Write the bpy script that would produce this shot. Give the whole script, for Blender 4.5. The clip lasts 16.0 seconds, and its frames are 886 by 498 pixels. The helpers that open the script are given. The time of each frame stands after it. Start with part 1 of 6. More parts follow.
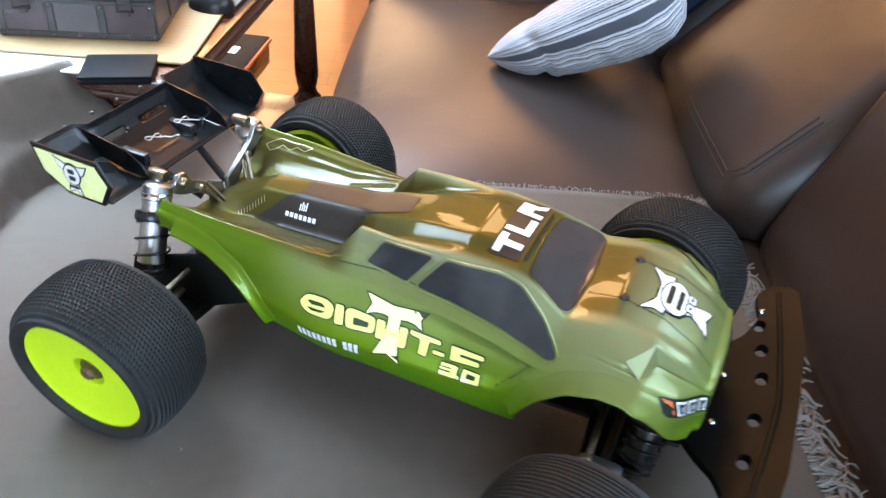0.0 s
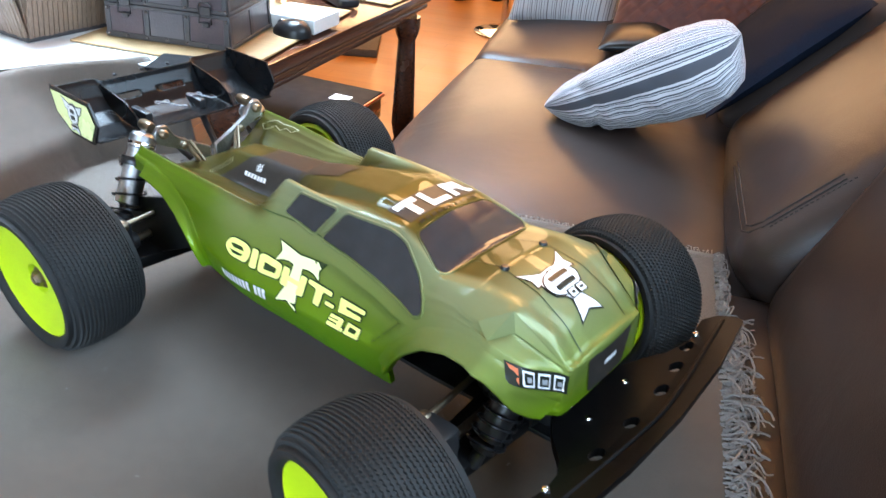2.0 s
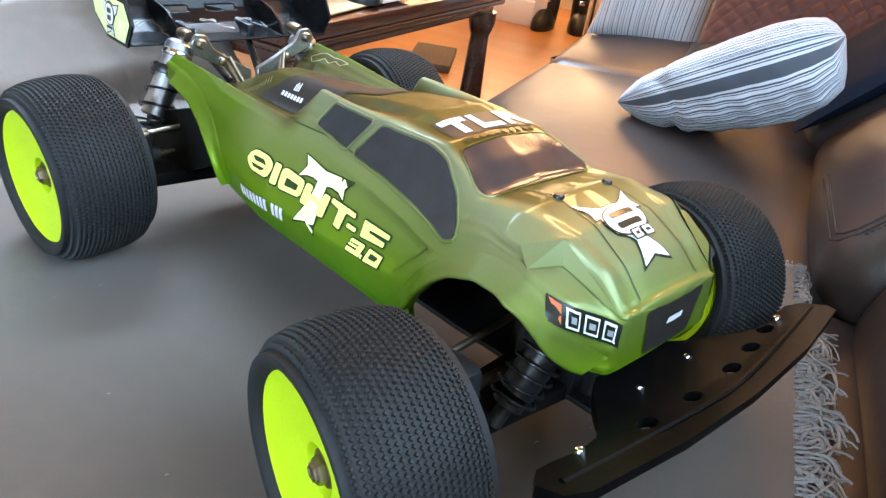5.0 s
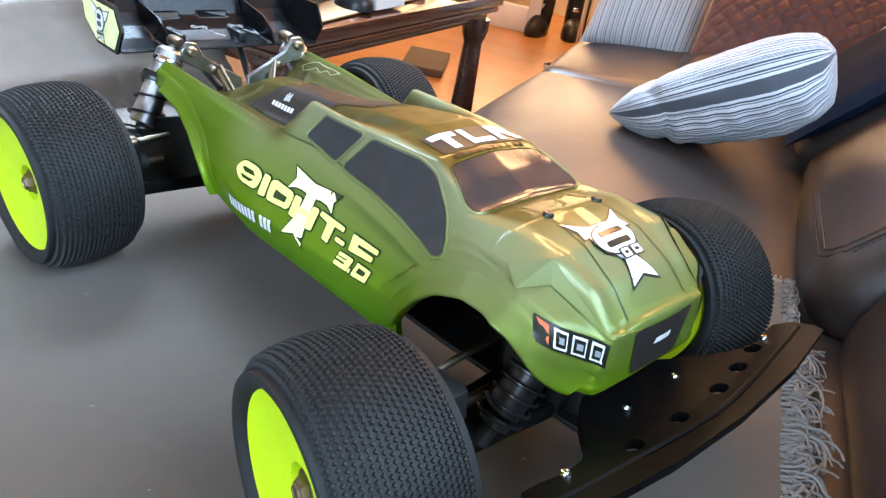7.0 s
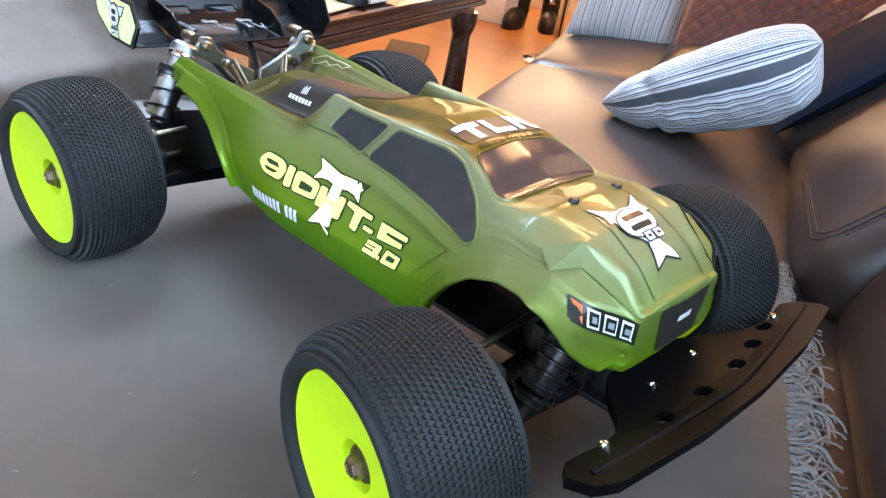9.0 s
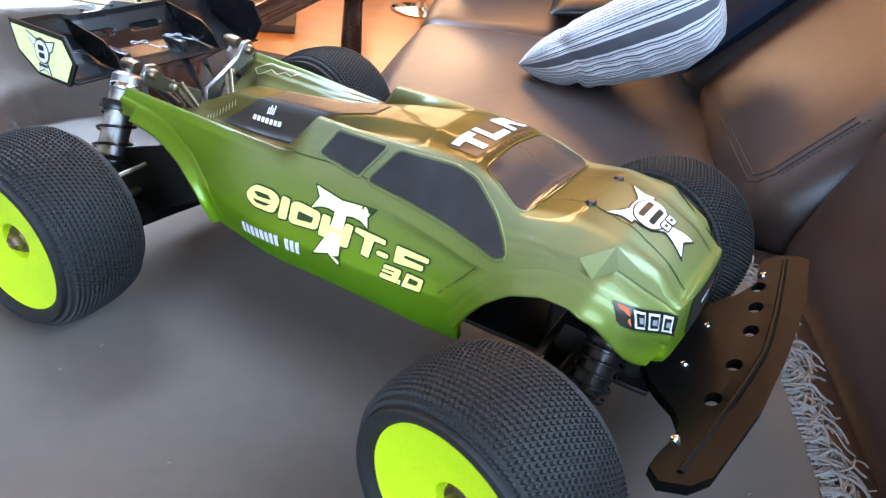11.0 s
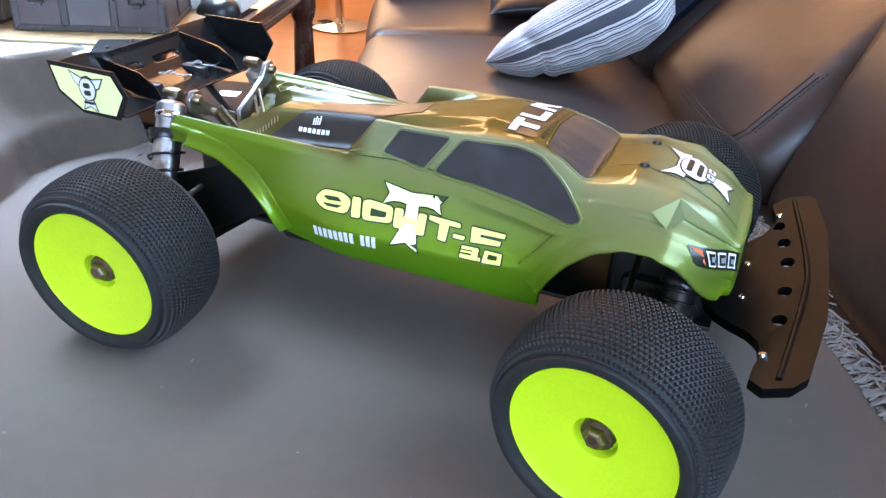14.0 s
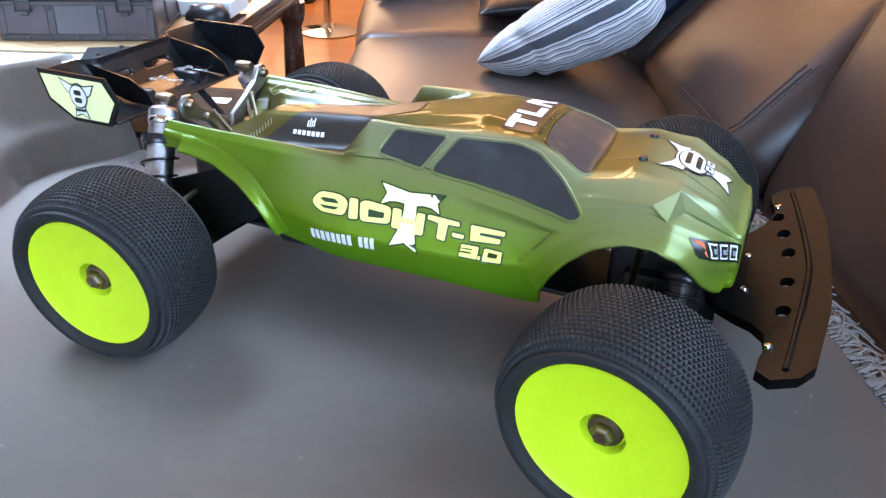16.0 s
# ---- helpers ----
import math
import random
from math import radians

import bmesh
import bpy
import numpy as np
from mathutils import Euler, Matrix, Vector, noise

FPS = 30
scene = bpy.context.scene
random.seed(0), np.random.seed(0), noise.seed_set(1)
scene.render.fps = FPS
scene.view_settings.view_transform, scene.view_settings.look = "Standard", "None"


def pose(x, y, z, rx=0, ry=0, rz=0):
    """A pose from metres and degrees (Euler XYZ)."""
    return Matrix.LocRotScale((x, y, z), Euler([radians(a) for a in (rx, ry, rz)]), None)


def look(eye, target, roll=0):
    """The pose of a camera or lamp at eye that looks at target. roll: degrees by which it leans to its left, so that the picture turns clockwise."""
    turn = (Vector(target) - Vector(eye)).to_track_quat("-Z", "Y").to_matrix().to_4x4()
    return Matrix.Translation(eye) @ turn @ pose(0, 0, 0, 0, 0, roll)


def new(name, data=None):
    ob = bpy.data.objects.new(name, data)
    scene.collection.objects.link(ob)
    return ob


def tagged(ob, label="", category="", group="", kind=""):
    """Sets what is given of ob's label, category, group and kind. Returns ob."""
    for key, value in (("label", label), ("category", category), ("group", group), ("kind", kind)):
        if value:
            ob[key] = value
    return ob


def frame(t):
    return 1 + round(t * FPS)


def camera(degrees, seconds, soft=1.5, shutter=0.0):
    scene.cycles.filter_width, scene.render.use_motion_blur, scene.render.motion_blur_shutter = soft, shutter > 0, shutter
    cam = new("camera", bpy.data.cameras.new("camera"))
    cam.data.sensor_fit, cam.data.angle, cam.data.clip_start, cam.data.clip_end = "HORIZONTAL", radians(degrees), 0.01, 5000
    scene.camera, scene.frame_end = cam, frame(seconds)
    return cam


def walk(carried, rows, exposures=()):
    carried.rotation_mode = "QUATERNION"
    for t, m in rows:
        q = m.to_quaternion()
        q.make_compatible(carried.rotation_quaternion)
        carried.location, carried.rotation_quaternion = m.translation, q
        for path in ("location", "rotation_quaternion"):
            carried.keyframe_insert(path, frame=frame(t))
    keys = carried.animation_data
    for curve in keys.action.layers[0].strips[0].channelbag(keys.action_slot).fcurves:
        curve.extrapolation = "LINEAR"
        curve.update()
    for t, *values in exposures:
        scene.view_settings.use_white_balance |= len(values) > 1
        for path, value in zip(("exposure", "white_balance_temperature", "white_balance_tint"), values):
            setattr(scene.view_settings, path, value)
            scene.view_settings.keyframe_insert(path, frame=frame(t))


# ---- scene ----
cam = camera(59.0, 16.0, 1.35, 0.5)
PATH = [
    (0, (0.205, -0.471, 0.52), (-0.393, 1.009, -0.685), 4.7),
    (0.5, (0.304, -0.506, 0.541), (-0.438, 0.959, -0.601), 5.8),
    (1, (0.372, -0.497, 0.517), (-0.496, 0.959, -0.544), 3.6),
    (1.3, (0.383, -0.475, 0.511), (-0.52, 0.972, -0.533), 3.4),
    (1.5, (0.393, -0.454, 0.5), (-0.582, 0.954, -0.532), 2.2),
    (2, (0.412, -0.424, 0.45), (-0.629, 0.956, -0.557), 4.8),
    (2.5, (0.441, -0.409, 0.414), (-0.673, 0.942, -0.551), 2.9),
    (3, (0.44, -0.396, 0.385), (-0.715, 0.961, -0.523), 4.0),
    (3.5, (0.434, -0.387, 0.372), (-0.74, 0.952, -0.538), 4.7),
    (4, (0.417, -0.392, 0.35), (-0.778, 0.927, -0.563), 5.9),
    (4.2, (0.41, -0.387, 0.343), (-0.795, 0.917, -0.578), 7.2),
    (6.5, (0.402, -0.382, 0.348), (-0.772, 0.954, -0.568), 10.2),
    (7, (0.401, -0.38, 0.35), (-0.769, 0.958, -0.567), 10.3),
    (7.5, (0.403, -0.384, 0.346), (-0.758, 0.968, -0.562), 10.8),
    (8, (0.401, -0.391, 0.347), (-0.748, 0.97, -0.562), 10.7),
    (8.5, (0.391, -0.405, 0.349), (-0.74, 0.969, -0.563), 10.9),
    (9, (0.389, -0.417, 0.349), (-0.727, 0.963, -0.573), 10.5),
    (9.2, (0.388, -0.419, 0.35), (-0.722, 0.962, -0.577), 10.2),
    (11.3, (0.282, -0.474, 0.38), (-0.489, 1.069, -0.632), 8.4),
    (11.5, (0.272, -0.485, 0.377), (-0.482, 1.067, -0.634), 9.2),
    (12, (0.259, -0.512, 0.375), (-0.468, 1.056, -0.631), 7.3),
    (12.5, (0.25, -0.529, 0.371), (-0.463, 1.055, -0.621), 4.5),
    (13, (0.239, -0.538, 0.37), (-0.453, 1.061, -0.613), 3.4),
    (13.5, (0.23, -0.55, 0.369), (-0.436, 1.063, -0.607), 4.1),
    (14, (0.23, -0.555, 0.375), (-0.425, 1.07, -0.59), 3.0),
    (14.5, (0.226, -0.556, 0.372), (-0.419, 1.078, -0.584), 2.6),
    (15, (0.224, -0.555, 0.373), (-0.414, 1.083, -0.581), 2.8),
    (15.5, (0.224, -0.551, 0.37), (-0.406, 1.089, -0.585), 2.4),
    (16, (0.225, -0.554, 0.37), (-0.416, 1.081, -0.587), 1.8),
]
walk(cam, [(t, look(eye, target, roll)) for t, eye, target, roll in PATH], [(0, -0.04, 5920, 13), (1, -0.04, 5920, 13), (3, 0.08, 5850, 10), (7, 0.14, 5780, 12), (11.5, 0.13, 5550, 16), (16, 0.03, 5500, 18)])

# ---- world and light ----
from mathutils.bvhtree import BVHTree

world = bpy.data.worlds.new("world")
scene.world = world
world.use_nodes = True
sky = world.node_tree.nodes.new("ShaderNodeTexSky")
sky.sky_type, sky.sun_disc = "NISHITA", False
sky.sun_elevation, sky.sun_rotation = radians(35), radians(250)
world.node_tree.links.new(sky.outputs[0], world.node_tree.nodes["Background"].inputs[0])
world.node_tree.nodes["Background"].inputs[1].default_value = 0.12

AHEAD, RIGHT = Vector((-0.40, 0.917, 0)).normalized(), Vector((0.917, 0.40, 0)).normalized()
ROOM = Matrix.Identity(4)
for i in range(3):
    ROOM[i][0], ROOM[i][1] = RIGHT[i], AHEAD[i]
FLOOR = -0.43


def at_room(r, a, z):
    return ROOM @ Vector((r, a, z))


def area(name, place, target, size, size_y, power, color, spread=180):
    data = bpy.data.lights.new(name, "AREA")
    data.shape, data.size, data.size_y, data.energy, data.color = "RECTANGLE", size, size_y, power, color
    data.spread = radians(spread)
    ob = new(name, data)
    ob.matrix_world = look(place, target)
    return ob


def bulb(name, place, power, radius, color):
    data = bpy.data.lights.new(name, "POINT")
    data.energy, data.shadow_soft_size, data.color = power, radius, color
    ob = new(name, data)
    ob.location = place
    return ob


LOW = (1.0, 0.56, 0.22)
DAY, WARM = (0.66, 0.86, 1.0), (1.0, 0.58, 0.24)
# warm light through the wide opening in the far wall; cool daylight from the left and from behind the camera
area("window_light_far", at_room(-0.95, 4.0, 0.85), at_room(0.0, 0.9, 0.0), 0.9, 1.5, 36, LOW)
area("window_light_left", at_room(-1.16, 0.75, 1.38), at_room(-0.80, 0.42, 0.0), 1.5, 0.95, 44, DAY, 48)
area("window_light_back", at_room(-0.35, -2.43, 0.77), at_room(0.1, 0, 0.1), 1.35, 0.92, 66, DAY)
area("window_light_right", at_room(0.93, -0.20, 0.95), at_room(0.10, 0.0, 0.0), 1.3, 0.65, 11, DAY, 100)
# warm ceiling bulbs towards the far end of the room
for r, a in ((-0.55, 2.1), (-0.05, 2.3), (0.45, 2.15), (-0.35, 2.75), (0.25, 2.85)):
    bulb("ceiling_bulb", at_room(r, a, 1.90), 26, 0.16, WARM)

# ---- materials ----


def socket(node, name, value):
    node.inputs[name].default_value = value


def surface(name, color, rough=0.5, metal=0.0, vary=0.15, grain=80.0, bump=0.0, bump_scale=300.0, coat=0.0, coat_rough=0.05,
            second=None, stretch=(1, 1, 1), spec=0.5, sheen=0.0, wear=0.15, spread=0.5):
    """A principled material: two scales of colour variation, uneven roughness, fine relief."""
    m = bpy.data.materials.new(name)
    m.use_nodes = True
    t = m.node_tree
    b = t.nodes["Principled BSDF"]
    socket(b, "Roughness", rough), socket(b, "Metallic", metal), socket(b, "Coat Weight", coat), socket(b, "Coat Roughness", coat_rough)
    socket(b, "Specular IOR Level", spec), socket(b, "Sheen Weight", sheen)
    co, mp = t.nodes.new("ShaderNodeTexCoord"), t.nodes.new("ShaderNodeMapping")
    socket(mp, "Scale", stretch)
    t.links.new(co.outputs["Object"], mp.inputs[0])
    fine, broad = t.nodes.new("ShaderNodeTexNoise"), t.nodes.new("ShaderNodeTexNoise")
    socket(fine, "Scale", grain), socket(fine, "Detail", 5.0), socket(broad, "Scale", grain * 0.09), socket(broad, "Detail", 3.0)
    for n in (fine, broad):
        t.links.new(mp.outputs[0], n.inputs["Vector"])
    other = second or tuple(min(1, c * (1 - 2 * vary)) for c in color)
    mix, mix2 = t.nodes.new("ShaderNodeMix"), t.nodes.new("ShaderNodeMix")
    for n in (mix, mix2):
        n.data_type = "RGBA"
    ramp = t.nodes.new("ShaderNodeMapRange")
    socket(ramp, "From Min", 0.5 - spread / 2), socket(ramp, "From Max", 0.5 + spread / 2)
    t.links.new(fine.outputs[0], ramp.inputs[0])
    mix.inputs[6].default_value, mix.inputs[7].default_value = (*color, 1), (*other, 1)
    t.links.new(ramp.outputs[0], mix.inputs[0])
    mix2.blend_type = "MULTIPLY"
    mix2.inputs[0].default_value = wear * 2
    t.links.new(mix.outputs[2], mix2.inputs[6])
    t.links.new(broad.outputs[0], mix2.inputs[7])
    t.links.new(mix2.outputs[2], b.inputs["Base Color"])
    rr = t.nodes.new("ShaderNodeMapRange")
    socket(rr, "To Min", max(0.02, rough - 0.12)), socket(rr, "To Max", min(1, rough + 0.12))
    t.links.new(broad.outputs[0], rr.inputs[0])
    t.links.new(rr.outputs[0], b.inputs["Roughness"])
    if bump:
        bn, bt = t.nodes.new("ShaderNodeBump"), t.nodes.new("ShaderNodeTexNoise")
        socket(bt, "Scale", bump_scale), socket(bt, "Detail", 3.0)
        socket(bn, "Strength", bump), socket(bn, "Distance", 0.001)
        t.links.new(mp.outputs[0], bt.inputs["Vector"])
        t.links.new(bt.outputs[0], bn.inputs["Height"])
        t.links.new(bn.outputs[0], b.inputs["Normal"])
    return m


def leather(name, color, second):
    m = surface(name, color, rough=0.34, second=second, grain=14, wear=0.25, spec=0.45)
    t = m.node_tree
    b = t.nodes["Principled BSDF"]
    socket(b, "Specular Tint", (0.95, 0.96, 1.0, 1))
    vo, no, add, bn = (t.nodes.new(k) for k in ("ShaderNodeTexVoronoi", "ShaderNodeTexNoise", "ShaderNodeMath", "ShaderNodeBump"))
    co = t.nodes.new("ShaderNodeTexCoord")
    socket(vo, "Scale", 420), socket(no, "Scale", 7), socket(no, "Detail", 4.0), socket(no, "Distortion", 0.8), socket(bn, "Strength", 0.3), socket(bn, "Distance", 0.006)
    t.links.new(co.outputs["Object"], vo.inputs["Vector"]), t.links.new(co.outputs["Object"], no.inputs["Vector"])
    vo.feature = "DISTANCE_TO_EDGE"
    add.operation = "MULTIPLY_ADD"
    add.inputs[1].default_value = 0.12
    t.links.new(vo.outputs["Distance"], add.inputs[0]), t.links.new(no.outputs[0], add.inputs[2])
    t.links.new(add.outputs[0], bn.inputs["Height"]), t.links.new(bn.outputs[0], b.inputs["Normal"])
    return m


def striped(name, axis_scale, light, dark, attribute="", shift=0.52):
    """Woven cloth with stripes of uneven width along the object's y."""
    m = surface(name, light, rough=0.9, grain=300, bump=0.3, bump_scale=1500, sheen=0.2)
    t = m.node_tree
    b = t.nodes["Principled BSDF"]
    co, sep, ramp, mul, fr = (t.nodes.new(k) for k in ("ShaderNodeTexCoord", "ShaderNodeSeparateXYZ", "ShaderNodeValToRGB", "ShaderNodeMath", "ShaderNodeMath"))
    t.links.new(co.outputs["Object"], sep.inputs[0])
    mul.operation, fr.operation = "MULTIPLY_ADD", "FRACT"
    mul.inputs[1].default_value, mul.inputs[2].default_value = axis_scale, shift
    if attribute:
        # one broad band along the middle
        band, far = t.nodes.new("ShaderNodeMath"), t.nodes.new("ShaderNodeMix")
        band.operation, far.data_type = "COMPARE", "RGBA"
        band.inputs[1].default_value, band.inputs[2].default_value = 1.115, 0.030
        far.inputs[7].default_value = (*dark, 1)
        at = t.nodes.new("ShaderNodeAttribute")
        at.attribute_name = attribute
        t.links.new(at.outputs["Fac"], mul.inputs[0]), t.links.new(at.outputs["Fac"], band.inputs[0])
    else:
        t.links.new(sep.outputs[1], mul.inputs[0])
    t.links.new(mul.outputs[0], fr.inputs[0]), t.links.new(fr.outputs[0], ramp.inputs[0])
    ramp.color_ramp.interpolation = "CONSTANT"
    e = ramp.color_ramp.elements
    e[0].color, e[1].position, e[1].color = (*dark, 1), 0.05, (*light, 1)
    fine = ((0.20, 0.225), (0.30, 0.32), (0.36, 0.40), (0.50, 0.515), (0.56, 0.60), (0.68, 0.70), (0.76, 0.79), (0.88, 0.90))
    wide = ((0.10, 0.14), (0.185, 0.22), (0.31, 0.37), (0.40, 0.43), (0.545, 0.605), (0.64, 0.675), (0.77, 0.83), (0.86, 0.89))
    for p0, p1 in wide if attribute else fine:
        e.new(p0).color, e.new(p1).color = (*dark, 1), (*light, 1)
    mix = t.nodes.new("ShaderNodeMix")
    mix.data_type, mix.blend_type = "RGBA", "MULTIPLY"
    mix.inputs[0].default_value = 0.6
    old = b.inputs["Base Color"].links[0].from_socket
    t.links.new(ramp.outputs[0], mix.inputs[6]), t.links.new(old, mix.inputs[7])
    t.links.new(ramp.outputs[0], b.inputs["Base Color"])
    if attribute:
        t.links.new(band.outputs[0], far.inputs[0]), t.links.new(ramp.outputs[0], far.inputs[6]), t.links.new(far.outputs[2], b.inputs["Base Color"])
    return m


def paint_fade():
    """Candy green paint over silver with fine metal flake, vivid low on the sides, smoky brown on the see-through deck.
    Painted in as well: shade on the lower skirt, window reflections in the silver green of the cab, and the warm
    ceiling's brown reflection between the roof rails.
    """
    m = surface("candy_green_paint", (0.2, 0.3, 0.02), rough=0.42, metal=0.36, spec=0.15, coat=0.36, coat_rough=0.015, grain=900, vary=0.08, wear=0.05)
    t = m.node_tree
    b = t.nodes["Principled BSDF"]

    def node(kind, op=""):
        n = t.nodes.new(kind)
        if op:
            n.operation = op
        return n

    def soft(src, lo, hi):
        n = node("ShaderNodeMapRange")
        n.interpolation_type = "SMOOTHSTEP"
        socket(n, "From Min", lo), socket(n, "From Max", hi)
        t.links.new(src, n.inputs[0])
        return n.outputs[0]

    def times(a, c, op="MULTIPLY"):
        n = node("ShaderNodeMath", op)
        t.links.new(a, n.inputs[0]), t.links.new(c, n.inputs[1])
        return n.outputs[0]
    socket(b, "Specular Tint", (0.62, 0.72, 0.30, 1))
    co, sep, ramp, no, add = (node(k) for k in ("ShaderNodeTexCoord", "ShaderNodeSeparateXYZ", "ShaderNodeValToRGB", "ShaderNodeTexNoise", "ShaderNodeMath"))
    t.links.new(co.outputs["Object"], sep.inputs[0])
    x, z = sep.outputs[0], sep.outputs[2]
    side = node("ShaderNodeMath", "ABSOLUTE")
    t.links.new(sep.outputs[1], side.inputs[0])
    y = side.outputs[0]
    socket(no, "Scale", 22)
    t.links.new(co.outputs["Object"], no.inputs["Vector"])
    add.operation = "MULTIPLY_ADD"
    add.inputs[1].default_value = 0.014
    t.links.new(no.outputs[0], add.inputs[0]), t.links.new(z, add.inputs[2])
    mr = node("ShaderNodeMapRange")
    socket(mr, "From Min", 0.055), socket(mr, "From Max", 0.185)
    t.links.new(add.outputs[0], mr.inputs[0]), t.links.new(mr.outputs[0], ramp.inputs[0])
    # lowest stop carries the skirt's shade, top stops the cab's window reflections
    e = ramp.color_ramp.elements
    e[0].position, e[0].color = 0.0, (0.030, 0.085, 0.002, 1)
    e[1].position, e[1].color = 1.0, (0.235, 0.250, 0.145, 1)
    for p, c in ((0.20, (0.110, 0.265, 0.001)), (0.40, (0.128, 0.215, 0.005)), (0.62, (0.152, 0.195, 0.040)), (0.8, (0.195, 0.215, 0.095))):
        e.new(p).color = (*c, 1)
    # smoky see-through tint on the deck between the pods; painted reflection of the warm ceiling on the roof between
    # the rails and the back of the hood
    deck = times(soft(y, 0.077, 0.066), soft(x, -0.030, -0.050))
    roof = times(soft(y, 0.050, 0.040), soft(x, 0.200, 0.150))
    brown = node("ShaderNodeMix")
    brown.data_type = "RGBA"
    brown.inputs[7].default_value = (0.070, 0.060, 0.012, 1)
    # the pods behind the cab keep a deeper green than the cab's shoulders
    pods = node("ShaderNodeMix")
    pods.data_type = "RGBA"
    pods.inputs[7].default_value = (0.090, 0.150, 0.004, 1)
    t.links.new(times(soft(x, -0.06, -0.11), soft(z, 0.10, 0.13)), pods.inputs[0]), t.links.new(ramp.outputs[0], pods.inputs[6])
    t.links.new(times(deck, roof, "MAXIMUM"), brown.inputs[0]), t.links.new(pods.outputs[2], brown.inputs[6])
    mix = node("ShaderNodeMix")
    mix.data_type, mix.blend_type = "RGBA", "MULTIPLY"
    fl, fr = node("ShaderNodeTexNoise"), node("ShaderNodeMapRange")
    socket(fl, "Scale", 2500), socket(fr, "To Min", 0.75), socket(fr, "To Max", 1.2)
    t.links.new(co.outputs["Object"], fl.inputs["Vector"]), t.links.new(fl.outputs[0], fr.inputs[0])
    mix.inputs[0].default_value = 1.0
    t.links.new(brown.outputs[2], mix.inputs[6]), t.links.new(fr.outputs[0], mix.inputs[7])
    t.links.new(mix.outputs[2], b.inputs["Base Color"])
    return m


def planks(name, a, b_, length, width):
    """Parquet: strips told apart by colour, with dark joints and grain along them."""
    m = surface(name, a, rough=0.36, second=b_, grain=9, stretch=(1, 14, 1), coat=0.25, coat_rough=0.15, wear=0.1)
    t = m.node_tree
    b = t.nodes["Principled BSDF"]
    co, br, mix = t.nodes.new("ShaderNodeTexCoord"), t.nodes.new("ShaderNodeTexBrick"), t.nodes.new("ShaderNodeMix")
    socket(br, "Scale", 1.0), socket(br, "Brick Width", length), socket(br, "Row Height", width), socket(br, "Mortar Size", 0.0008)
    socket(br, "Color1", (1, 1, 1, 1)), socket(br, "Color2", (0.88, 0.85, 0.8, 1)), socket(br, "Mortar", (0.5, 0.42, 0.34, 1))
    t.links.new(co.outputs["Object"], br.inputs["Vector"])
    mix.data_type, mix.blend_type = "RGBA", "MULTIPLY"
    mix.inputs[0].default_value = 0.8
    old = b.inputs["Base Color"].links[0].from_socket
    t.links.new(old, mix.inputs[6]), t.links.new(br.outputs[0], mix.inputs[7]), t.links.new(mix.outputs[2], b.inputs["Base Color"])
    return m


